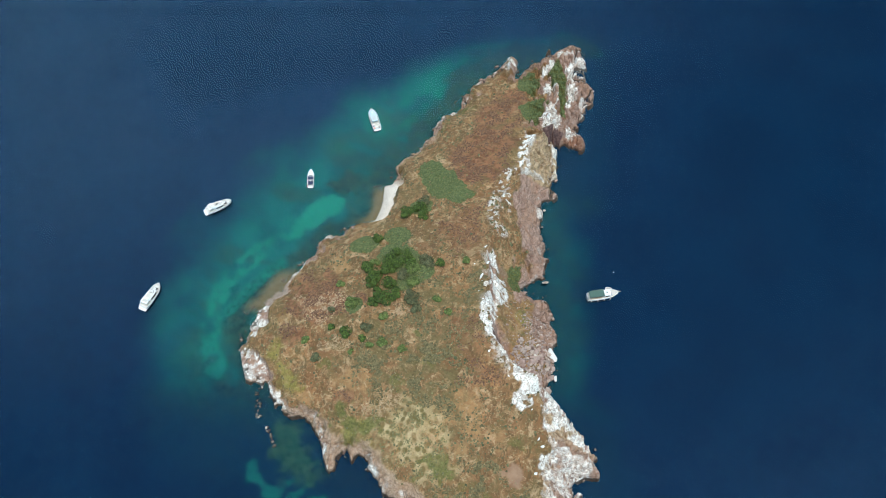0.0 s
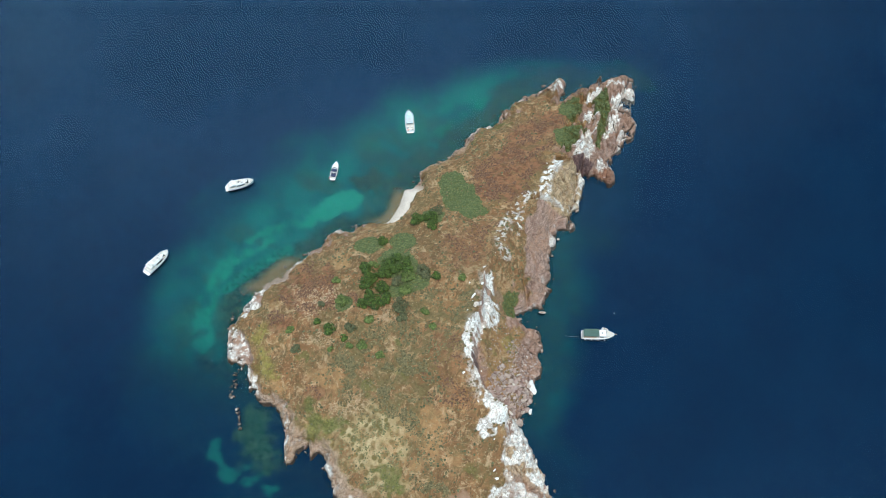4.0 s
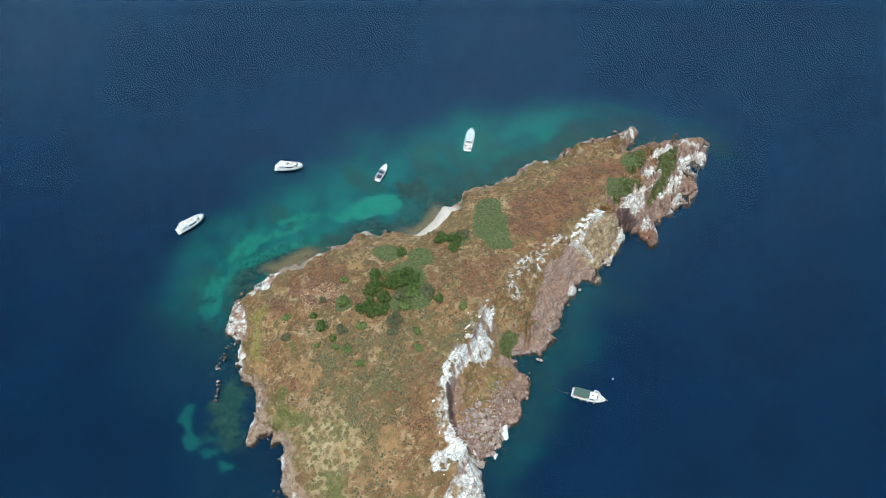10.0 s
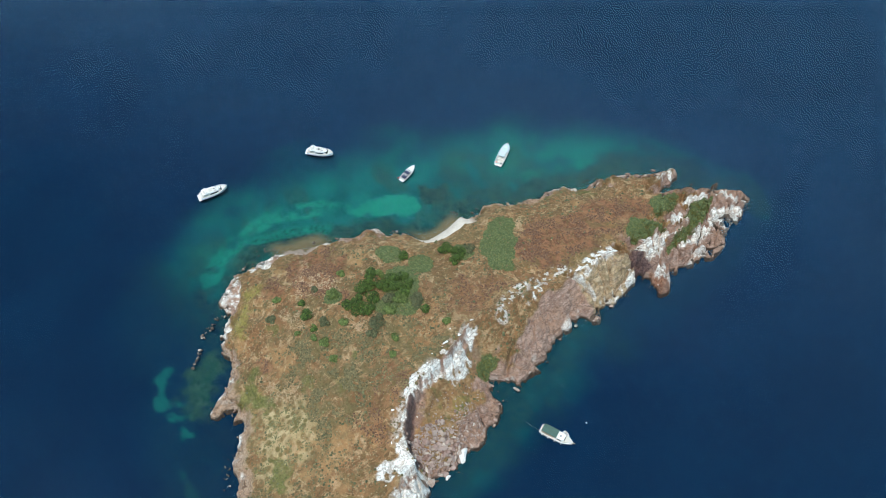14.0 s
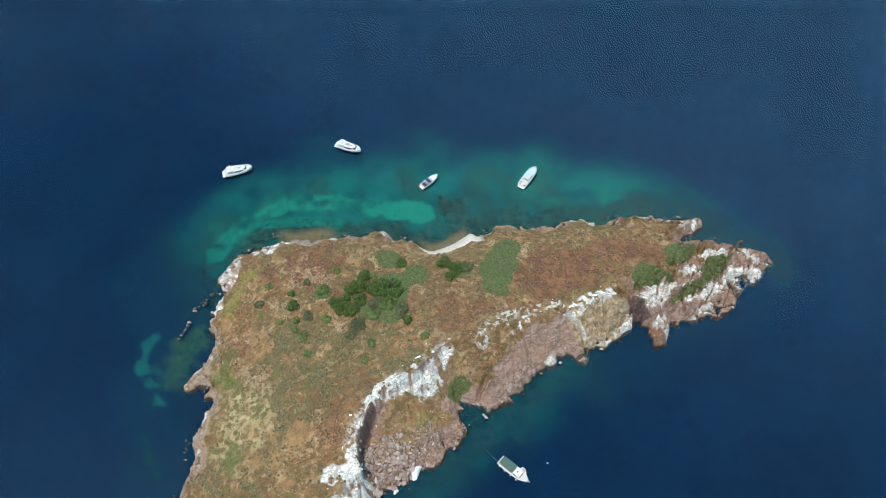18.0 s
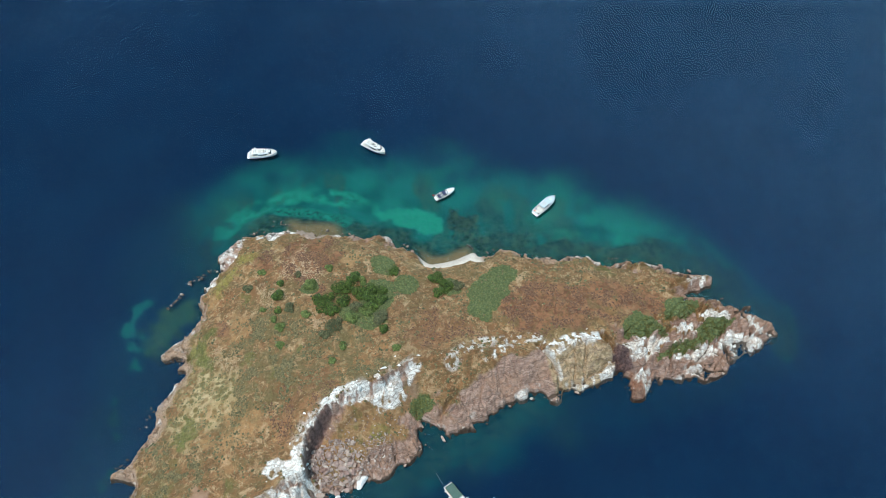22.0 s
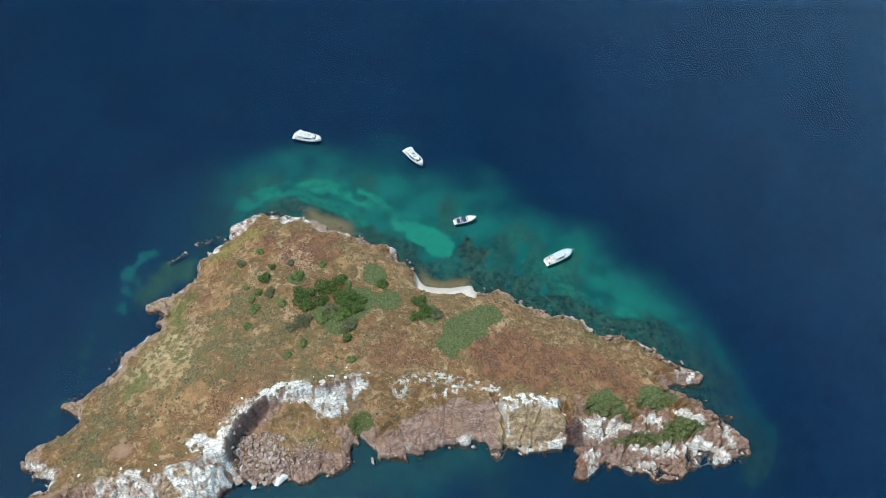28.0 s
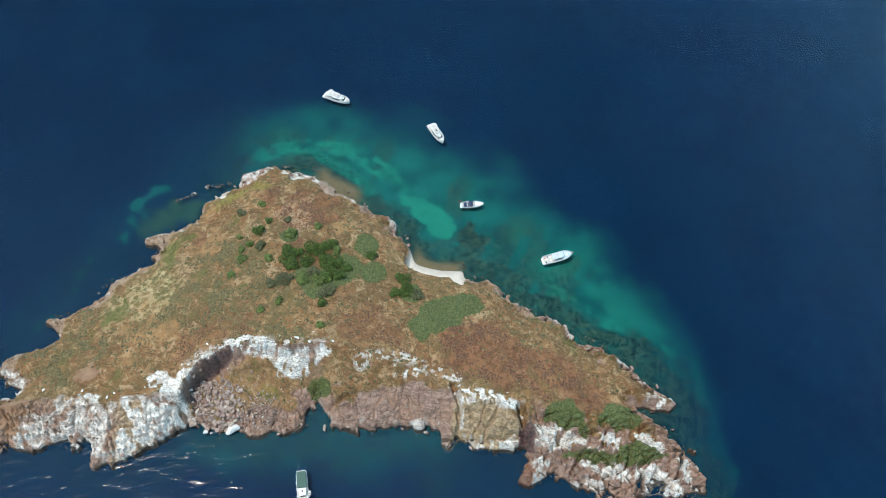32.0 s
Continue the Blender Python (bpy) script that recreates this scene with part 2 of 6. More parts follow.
    h = h + hard * (2.3 * (1 - 0.55 * brink) * big + 1.7 * small + 0.85 * tiny) - hard * (2.1 * (1 - 0.5 * brink) * smooth(1.0, 0.15, gap1) + 1.3 * smooth(0.65, 0.1, gap2))
    out["hard"] = hard
    # level beds step back one above the other
    bed = 2.6 + 0.8 * fbm(x, y, 30, 197, 2)
    tilt = h + 1.6 * fbm(x, y, 12, 193, 3) + 0.05 * y
    part_up = tilt / bed - np.floor(tilt / bed)
    ledge = rocky * (~west) * (0.75 * steep * smooth(-30, -45, y) + 0.6 * bowl * smooth(0.6, 0.8, r) + 0.45 * slab * smooth(66, 70, y) + 0.4 * pen)
    h = h + ledge.clip(0, 0.8) * bed * (smooth(0.5, 0.95, part_up) - part_up)
    # joints that cut the slabs
    if full:
        joint = np.abs(vnoise(x * 0.35 + y * 0.12, y, 6.5, 91)) * 4
        h = h - slab * (~west) * smooth(0.16, 0.0, joint) * 0.4 * edge
        for pts, depth, width in (([(-23, 69.5), (-17, 72.5), (-10, 74), (-6, 73.4), (-3, 72)], 3.4, 1.6), ([(-19, 97), (-13, 99.5), (-8, 100.5), (-3, 101.5)], 6.0, 2.4),
                                  ([(-13, 30), (-9, 22), (-8, 17)], 3.0, 2.0), ([(-18, 84), (-14, 82.8), (-10, 81.5), (-5, 79.5)], 2.0, 0.9), ([(-18, 89), (-14, 87.4), (-7, 84.6), (-4, 84)], 2.2, 0.9),
                                  ([(-6.2, 73.4), (-6.8, 80), (-7.5, 88), (-10, 99.9)], 2.6, 0.9), ([(-17, 53), (-12, 55), (-8, 56)], 1.4, 0.9), ([(-17, 76), (-13, 79), (-11, 84)], 1.2, 0.7)):
            gully, _, _ = near_line(x + 1.5 * fbm(x, y, 4, 95, 2), y + 1.5 * fbm(x, y, 4, 96, 2), np.array(pts, float), False)
            h = h - depth * smooth(width, 0.2, gully) * edge
    h = h + 0.9 * (1 - rocky) * edge * fbm(x, y, 14, 61, 4) * smooth(2, 12, dp) + 0.22 * (1 - low) * edge * fbm(x, y, 2.2, 63, 2)
    # a narrow rock fin at the north-west point
    fin, _, fside = near_line(x + 1.2 * fbm(x, y, 3, 205, 3), y + 1.2 * fbm(x, y, 3, 206, 3), np.array([(-34.5, 136.5), (-36.0, 144), (-36.8, 150), (-37.0, 156)], float), False)
    fin_h = (5.6 - 0.10 * (y - 140).clip(0, 20)) * (1 - (fin / np.where(fside > 0, 3.4, 3.0)).clip(0, 1) ** 1.3) + 1.3 * small * smooth(3.5, 1.0, fin) + 0.6 * tiny
    out["fin"] = smooth(3.6, 2.8, fin)
    h = np.where(fin < 3.3, np.maximum(h, fin_h), h)
    d = np.where(fin < 3.0, np.maximum(d, 0.3), d)
    out["d"] = d
    # under water
    h = np.where(d < 0.0, np.maximum(d * 6.0, -5) - 0.15, np.where(low > 0.4, h, h + 0.1))
    out["h"] = h
    return out

# ------------------------------------------------------------------ materials
class Nodes:
    """Short hand for building one node material."""

    def __init__(self, name):
        self.mat = bpy.data.materials.new(name)
        self.mat.use_nodes = True
        self.tree = self.mat.node_tree
        self.bsdf = self.tree.nodes["Principled BSDF"]
        self.out = self.tree.nodes["Material Output"]
        self.pos = self.node("ShaderNodeNewGeometry").outputs["Position"]

    def node(self, kind, **inputs):
        n = self.tree.nodes.new(kind)
        for key, value in inputs.items():
            self.put(n.inputs[key], value)
        return n

    def put(self, socket, value):
        if isinstance(value, bpy.types.NodeSocket):
            self.tree.links.new(value, socket)
        elif isinstance(value, tuple) and len(value) == 3 and socket.type == 'RGBA':
            socket.default_value = (*value, 1)
        else:
            socket.default_value = value

    def noise(self, scale, detail=4.0, rough=0.55, vector=None, distortion=0.0):
        n = self.node("ShaderNodeTexNoise", Scale=scale, Detail=detail, Roughness=rough, Distortion=distortion)
        self.put(n.inputs["Vector"], vector or self.pos)
        return n.outputs["Fac"]

    def cells(self, scale, feature='F1', vector=None):
        n = self.node("ShaderNodeTexVoronoi", Scale=scale)
        n.feature = feature
        self.put(n.inputs["Vector"], vector or self.pos)
        return n.outputs["Distance"]

    def stretch(self, sx, sy, sz, turn=(0, 0, 0)):
        n = self.node("ShaderNodeMapping")
        self.put(n.inputs["Vector"], self.pos)
        n.inputs["Scale"].default_value = (sx, sy, sz)
        n.inputs["Rotation"].default_value = tuple(radians(a) for a in turn)
        return n.outputs[0]

    def ramp(self, fac, lo, hi, a=0.0, b=1.0):
        n = self.node("ShaderNodeMapRange")
        n.interpolation_type = 'SMOOTHSTEP'
        for key, v in (("Value", fac), ("From Min", lo), ("From Max", hi), ("To Min", a), ("To Max", b)):
            self.put(n.inputs[key], v)
        return n.outputs[0]

    def math(self, op, a, b=0.0):
        n = self.tree.nodes.new("ShaderNodeMath")
        n.operation = op
        self.put(n.inputs[0], a)
        self.put(n.inputs[1], b)
        return n.outputs[0]

    def mix(self, fac, a, b, blend='MIX'):
        n = self.tree.nodes.new("ShaderNodeMix")
        n.data_type, n.blend_type = 'RGBA', blend
        self.put(n.inputs["Factor"], fac)
        self.put(n.inputs[6], a)
        self.put(n.inputs[7], b)
        return n.outputs[2]

    def field(self, name):
        """The three channels of a colour field stored on the mesh."""
        n = self.tree.nodes.new("ShaderNodeAttribute")
        n.attribute_name = name
        s = self.tree.nodes.new("ShaderNodeSeparateColor")
        self.put(s.inputs[0], n.outputs["Color"])
        return s.outputs[0], s.outputs[1], s.outputs[2]

    def bump(self, height, strength, distance):
        n = self.node("ShaderNodeBump", Strength=strength, Distance=distance)
        self.put(n.inputs["Height"], height)
        self.put(self.bsdf.inputs["Normal"], n.outputs[0])

    def finish(self, color, rough=0.9, metal=0.0, spec=0.3):
        self.put(self.bsdf.inputs["Base Color"], color)
        self.put(self.bsdf.inputs["Roughness"], rough)
        self.put(self.bsdf.inputs["Metallic"], metal)
        self.put(self.bsdf.inputs["Specular IOR Level"], spec)
        return self.mat


def ground_material():
    m = Nodes("island_ground")
    rock, white, redrock = m.field("rock_field")
    green, reddish, pale = m.field("plant_field")
    beach, ochre, tan = m.field("soil_field")
    olive, vein, lime = m.field("tone_field")
    maroon_and_shade, iron, earth = m.field("stain_shade_field")
    mul = lambda a, b: m.math('MULTIPLY', a, b)
    big, mid = m.noise(0.045, 5), m.noise(0.22, 5, 0.6)
    fine, grit = m.noise(0.9, 4, 0.65), m.noise(3.5, 3, 0.6)
    # dry grass and warm earth
    c = m.mix(m.ramp(mid, 0.35, 0.65), (0.178, 0.100, 0.050), (0.285, 0.174, 0.092))
    c = m.mix(m.ramp(big, 0.46, 0.60, 0, 0.65), c, (0.186, 0.093, 0.045))
    c = m.mix(m.ramp(m.noise(0.06, 5, 0.6, m.stretch(1, 0.7, 1, (0, 0, 40)), 0.8), 0.50, 0.64, 0, 0.75), c, (0.350, 0.196, 0.094))
    c = m.mix(m.ramp(m.noise(0.028, 5, 0.6), 0.50, 0.62, 0, 0.45), c, (0.125, 0.104, 0.047))
    c = m.mix(m.ramp(m.noise(0.45, 5, 0.7, distortion=0.5), 0.53, 0.64, 0, 0.75), c, (0.45, 0.345, 0.225))
    c = m.mix(m.ramp(m.noise(0.3, 5, 0.68, m.stretch(1.2, 0.8, 1, (0, 0, 15)), 1.0), 0.49, 0.59, 0, 0.75), c, (0.092, 0.060, 0.029))
    c = m.mix(mul(ochre, m.ramp(mid, 0.3, 0.6, 0.35, 0.95)), c, m.mix(m.ramp(fine, 0.35, 0.65), (0.300, 0.185, 0.090), (0.410, 0.262, 0.140)))
    # rust-brown dead growth, in dark and light clots
    clot = m.noise(0.32, 6, 0.72, distortion=0.6)
    rust = m.mix(m.ramp(clot, 0.36, 0.62), (0.105, 0.047, 0.028), (0.262, 0.130, 0.075))
    rust = m.mix(m.ramp(m.noise(0.09, 4, 0.6), 0.50, 0.66, 0, 0.7), rust, (0.300, 0.165, 0.090))
    rust = m.mix(m.ramp(m.noise(1.3, 4, 0.7), 0.60, 0.72, 0, 0.6), rust, (0.38, 0.26, 0.17))
    c = m.mix(mul(reddish, m.ramp(mid, 0.25, 0.5, 0.6, 1)), c, rust)
    # broad tints: dull olive growth, straw-pale worn ground
    c = m.mix(m.ramp(m.noise(0.075, 6, 0.66, distortion=0.4), 0.50, 0.62, 0, 0.6), c, m.mix(m.ramp(fine, 0.3, 0.7), (0.088, 0.078, 0.034), (0.170, 0.140, 0.066)))
    worn = mul(m.ramp(m.noise(0.16, 6, 0.72, distortion=0.8), 0.53, 0.66, 0, 0.8), m.math('SUBTRACT', 1.0, mul(reddish, 0.8)))
    c = m.mix(worn, c, m.mix(m.ramp(grit, 0.3, 0.7), (0.40, 0.285, 0.175), (0.54, 0.415, 0.275)))
    # low olive scrub as mottling
    spots = m.ramp(m.cells(0.42, 'F1'), 0.25, 0.8, 1, 0)
    scrub = mul(spots, m.ramp(fine, 0.42, 0.60, 0, 0.8))
    c = m.mix(mul(scrub, m.ramp(mid, 0.36, 0.58, 0.1, 0.8)), c, (0.098, 0.086, 0.036))
    soft_patch = m.ramp(m.noise(0.17, 6, 0.68, distortion=0.5), 0.42, 0.58)
    c = m.mix(mul(olive, mul(soft_patch, 0.85)), c, m.mix(m.ramp(fine, 0.3, 0.7), (0.080, 0.076, 0.034), (0.165, 0.145, 0.070)))
    # pale straw ground between cushions of green
    net = m.cells(0.46, 'SMOOTH_F1', m.mix(0.18, m.pos, m.node("ShaderNodeTexNoise", Scale=0.35, Detail=3.0).outputs["Color"], 'ADD'))
    gaps = m.ramp(net, 0.30, 0.54)
    straw = m.mix(m.ramp(mid, 0.35, 0.65), (0.360, 0.300, 0.165), (0.520, 0.455, 0.290))
    cushion = m.mix(m.ramp(m.noise(0.12, 3), 0.40, 0.6), (0.105, 0.115, 0.040), (0.165, 0.140, 0.062))
    c = m.mix(mul(pale, m.ramp(m.noise(0.13, 4, 0.6), 0.32, 0.56, 0.25, 0.8)), c, m.mix(gaps, cushion, straw))
    # bare pale veins in the dead growth
    crooked = m.noise(0.30, 5, 0.65, distortion=1.2)
    bare = m.ramp(m.math('ABSOLUTE', m.math('SUBTRACT', crooked, 0.5)), 0.006, 0.045, 1, 0)
    c = m.mix(mul(vein, mul(bare, m.ramp(fine, 0.3, 0.6, 0.35, 0.9))), c, (0.52, 0.42, 0.31))
    trail = m.ramp(m.math('ABSOLUTE', m.math('SUBTRACT', m.noise(0.05, 5, 0.6, distortion=0.4), 0.5)), 0.0, 0.014, 1, 0)
    c = m.mix(mul(mul(trail, m.math('SUBTRACT', 1.0, reddish)), 0.4), c, (0.42, 0.29, 0.18))
    # fresh green
    g = m.mix(m.ramp(fine, 0.35, 0.65), (0.055, 0.080, 0.022), (0.135, 0.160, 0.05))
    c = m.mix(mul(green, m.ramp(mid, 0.25, 0.55, 0.6, 1)), c, g)
    c = m.mix(mul(lime, m.ramp(mid, 0.30, 0.58, 0.1, 0.9)), c, m.mix(m.ramp(fine, 0.35, 0.65), (0.150, 0.150, 0.036), (0.255, 0.240, 0.070)))
    c = m.mix(m.ramp(grit, 0.3, 0.7, 0.0, 0.30), c, (0.10, 0.072, 0.038))
    c = m.mix(1.0, c, (0.93, 0.83, 0.73), 'MULTIPLY')
    c = m.mix(earth, c, m.mix(m.ramp(mid, 0.3, 0.7), (0.215, 0.125, 0.078), (0.285, 0.175, 0.110)))
    # rock
    band = m.noise(0.5, 5, 0.65, m.stretch(1, 0.6, 2.0, (12, 20, 25)), 0.8)
    r = m.mix(m.ramp(band, 0.35, 0.65), (0.205, 0.125, 0.096), (0.350, 0.238, 0.188))
    r = m.mix(m.ramp(m.noise(0.12, 4, 0.6), 0.46, 0.62, 0, 0.6), r, (0.300, 0.178, 0.120))
    rt = m.mix(m.ramp(band, 0.35, 0.65), (0.29, 0.195, 0.112), (0.43, 0.325, 0.215))
    r = m.mix(redrock, rt, r)
    r = m.mix(mul(tan, 0.5), r, (0.35, 0.255, 0.155))
    r = m.mix(mul(tan, m.ramp(m.noise(0.35, 5, 0.7, distortion=0.5), 0.46, 0.58, 0, 0.65)), r, (0.150, 0.110, 0.055))
    crack = m.ramp(m.cells(0.34, 'DISTANCE_TO_EDGE', m.stretch(1, 0.5, 1, (0, 0, 30))), 0.0, 0.03, 0.6, 0)
    r = m.mix(mul(crack, m.ramp(mid, 0.4, 0.6)), r, (0.07, 0.045, 0.035))
    r = m.mix(m.ramp(fine, 0.52, 0.72, 0, 0.55), r, (0.12, 0.075, 0.055))
    r = m.mix(m.ramp(m.noise(1.0, 4, 0.6, m.stretch(0.12, 0.12, 1.5, (5, 3, 0)), 0.6), 0.55, 0.61, 0, 0.6), r, (0.10, 0.065, 0.05))
    r = m.mix(m.ramp(m.noise(1.6, 4, 0.7), 0.58, 0.70, 0, 0.45), r, (0.46, 0.39, 0.34))
    c = m.mix(rock, c, r)
    # bird-whitened limestone
    w = m.mix(m.ramp(m.noise(0.8, 5, 0.7), 0.34, 0.55), (0.45, 0.41, 0.37), (0.76, 0.74, 0.70))
    w = m.mix(m.ramp(m.noise(1.1, 5, 0.75, distortion=0.4), 0.52, 0.64, 0, 0.7), w, (0.31, 0.25, 0.205))
    for size, deep in ((0.28, 0.7), (0.7, 0.5)):
        split = m.cells(size, 'DISTANCE_TO_EDGE', m.stretch(1, 0.55, 1.4, (8, 14, 28)))
        gap = mul(m.ramp(split, 0.0, 0.075, deep, 0), m.ramp(m.noise(0.9, 4, 0.7), 0.42, 0.56))
        w = m.mix(gap, w, (0.16, 0.125, 0.10))
    beds = m.noise(1.0, 4, 0.6, m.stretch(0.10, 0.10, 1.5, (5, 3, 0)), 0.6)
    w = m.mix(m.ramp(beds, 0.55, 0.61, 0, 0.6), w, (0.22, 0.175, 0.145))
    w = m.mix(m.ramp(m.noise(0.2, 5, 0.65), 0.53, 0.66, 0, 0.6), w, m.mix(m.ramp(fine, 0.3, 0.7), (0.30, 0.215, 0.165), (0.44, 0.345, 0.28)))
    c = m.mix(white, c, w)
    # maroon cave rock; along the bowl wall this colour stands in for shade
    c = m.mix(maroon_and_shade, c, m.mix(m.ramp(fine, 0.35, 0.65), (0.060, 0.034, 0.032), (0.150, 0.090, 0.080)))
    c = m.mix(mul(iron, m.ramp(mid, 0.3, 0.6, 0.5, 1)), c, m.mix(m.ramp(fine, 0.35, 0.65), (0.130, 0.055, 0.035), (0.290, 0.150, 0.095)))
    sand = m.mix(m.ramp(grit, 0.3, 0.7), (0.46, 0.40, 0.345), (0.62, 0.56, 0.50))
    c = m.mix(beach, c, sand)
    # dark wet band at the water line
    z = m.node("ShaderNodeSeparateXYZ", Vector=m.pos).outputs[2]
    wet = mul(m.ramp(m.math('ADD', z, mul(mid, -0.8)), -0.2, 0.40, 1, 0), m.ramp(beach, 0, 0.5, 0.85, 0.25))
    c = m.mix(wet, c, (0.05, 0.036, 0.026))
    h = m.math('ADD', mul(fine, 0.6), mul(grit, 0.25))
    m.bump(h, 1.0, 1.0)
    return m.finish(c, m.ramp(wet, 0, 1, 0.92, 0.45), spec=0.25)


def seabed_material():
    m = Nodes("seabed")
    sand, weed, clear = m.field("bed_field")
    shore, speckle, olive = m.field("shore_field")
    big, mid, fine = m.noise(0.03, 4), m.noise(0.16, 5, 0.6), m.noise(0.7, 4, 0.65)
    base = m.mix(m.ramp(m.noise(0.07, 5, 0.6), 0.36, 0.64), (0.0030, 0.060, 0.062), (0.0055, 0.094, 0.088))
    base = m.mix(sand, base, m.mix(m.ramp(fine, 0.3, 0.7), (0.008, 0.140, 0.104), (0.012, 0.195, 0.138)))
    base = m.mix(olive, base, m.mix(m.ramp(mid, 0.35, 0.65), (0.014, 0.070, 0.046), (0.028, 0.100, 0.058)))
    growth = m.mix(m.ramp(m.noise(0.45, 5, 0.7, distortion=0.6), 0.42, 0.58), (0.0055, 0.020, 0.022), (0.026, 0.062, 0.046))
    growth = m.mix(m.ramp(m.noise(0.22, 5, 0.7), 0.54, 0.64, 0, 0.8), growth, (0.038, 0.084, 0.062))
    base = m.mix(m.math('MULTIPLY', weed, m.ramp(mid, 0.3, 0.55, 0.55, 1)), base, growth)
    tufts = m.ramp(m.noise(0.85, 4, 0.7, distortion=0.5), 0.50, 0.56)
    base = m.mix(m.math('MULTIPLY', speckle, tufts), base, (0.006, 0.040, 0.040))
    base = m.mix(shore, base, m.mix(m.ramp(fine, 0.3, 0.7), (0.115, 0.092, 0.050), (0.175, 0.135, 0.075)))
    deep = m.mix(m.ramp(big, 0.35, 0.65), (0.0010, 0.0135, 0.040), (0.0012, 0.0165, 0.047))
    c = m.mix(clear, deep, base)
    return m.finish(c, 1.0, spec=0.0)


def water_material():
    m = Nodes("sea_surface")
    t = m.tree
    t.nodes.remove(m.bsdf)

    def along_wind(turn, across, length):
        """Places turned to the wind, then drawn out along the crests."""
        a, b = m.node("ShaderNodeMapping"), m.node("ShaderNodeMapping")
        m.put(a.inputs["Vector"], m.pos)
        a.inputs["Rotation"].default_value = (0, 0, radians(turn))
        m.put(b.inputs["Vector"], a.outputs[0])
        b.inputs["Scale"].default_value = (across, length, 1)
        return b.outputs[0]
    swell = m.noise(0.27, 3, 0.5, along_wind(-28, 1, 0.42), 0.5)
    cross = m.noise(0.17, 2, 0.5, along_wind(-70, 1, 0.25), 0.4)
    chop = m.noise(0.75, 4, 0.6, along_wind(-20, 1, 0.5), 0.3)
    gust = m.ramp(m.noise(0.012, 3), 0.35, 0.65, 0.45, 1.0)
    h = m.math('ADD', m.math('MULTIPLY', swell, 0.50), m.math('MULTIPLY', chop, 0.10))
    h = m.math('ADD', h, m.math('MULTIPLY', cross, 0.18))
    h = m.math('MULTIPLY', h, gust)
    b = m.node("ShaderNodeBump", Strength=0.9, Distance=1.5)
    m.put(b.inputs["Height"], h)
    gloss = m.node("ShaderNodeBsdfGlossy", Roughness=0.17, Color=(1.0, 1.0, 1.0))
    m.put(gloss.inputs["Normal"], b.outputs[0])
    clear = m.node("ShaderNodeBsdfTransparent", Color=(0.97, 0.985, 0.99))
    f = m.node("ShaderNodeFresnel", IOR=1.33)
    m.put(f.inputs["Normal"], b.outputs[0])
    mix = m.node("ShaderNodeMixShader")
    m.put(mix.inputs[0], f.outputs[0])
    m.put(mix.inputs[1], clear.outputs[0])
    m.put(mix.inputs[2], gloss.outputs[0])
    m.put(m.out.inputs["Surface"], mix.outputs[0])
    return m.mat


def plain(name, color, rough=0.5, metal=0.0, vary=0.12, scale=2.0, spec=0.5):
    """A plain finish with slight wear and dirt."""
    m = Nodes(name)
    dark = tuple(v * (1 - vary) for v in color)
    c = m.mix(m.ramp(m.noise(scale, 4, 0.6), 0.35, 0.65), dark, color)
    return m.finish(c, rough, metal, spec)


def leaf_material(name, dark, light):
    m = Nodes(name)
    g = m.tree.nodes.new("ShaderNodeNewGeometry").outputs["Random Per Island"]
    c = m.mix(g, dark, light)
    c = m.mix(m.ramp(m.noise(1.1, 3), 0.35, 0.65, 0, 0.5), c, tuple(0.55 * v for v in dark))
    return m.finish(c, 0.75, spec=0.25)


def rock_material(name, dark, light, stain, joined=False):
    m = Nodes(name)
    rnd = m.tree.nodes.new("ShaderNodeNewGeometry").outputs["Random Per Island"] if joined else m.tree.nodes.new("ShaderNodeObjectInfo").outputs["Random"]
    n = m.noise(0.9, 5, 0.65)
    c = m.mix(m.ramp(n, 0.35, 0.65), dark, light)
    c = m.mix(m.math('MULTIPLY', rnd, 0.75), c, stain)
    z = m.node("ShaderNodeSeparateXYZ", Vector=m.pos).outputs[2]
    c = m.mix(m.ramp(z, 0.05, 0.5, 0.85, 0), c, (0.05, 0.036, 0.028))
    m.bump(m.noise(2.5, 4, 0.7), 1.0, 0.5)
    return m.finish(c, 0.9, spec=0.25)


MAT_GROUND = ground_material()
MAT_BED = seabed_material()
MAT_WATER = water_material()

# ------------------------------------------------------------------ land and sea
def grid_mesh(name, xs, ys, z, keep=None):
    """A sheet over a grid of places in the plan; keep picks its cells."""
    ny, nx = z.shape
    gx, gy = np.meshgrid(xs, ys)
    co = np.stack([gx, gy, z], -1).reshape(-1, 3)
    idx = np.arange(nx * ny).reshape(ny, nx)
    quads = np.stack([idx[:-1, :-1], idx[:-1, 1:], idx[1:, 1:], idx[1:, :-1]], -1).reshape(-1, 4)
    if keep is not None:
        quads = quads[keep.reshape(-1)]
    used, inverse = np.unique(quads, return_inverse=True)
    quads = inverse.reshape(-1, 4)
    co = co[used]
    me = bpy.data.meshes.new(name)
    me.vertices.add(len(co))
    me.vertices.foreach_set("co", co.astype(np.float32).ravel())
    me.loops.add(quads.size)
    me.loops.foreach_set("vertex_index", quads.astype(np.int32).ravel())
    me.polygons.add(len(quads))
    me.polygons.foreach_set("loop_start", np.arange(0, quads.size, 4, dtype=np.int32))
    me.polygons.foreach_set("loop_total", np.full(len(quads), 4, dtype=np.int32))
    me.update(calc_edges=True)
    me.polygons.foreach_set("use_smooth", np.ones(len(quads), bool))
    return me, used


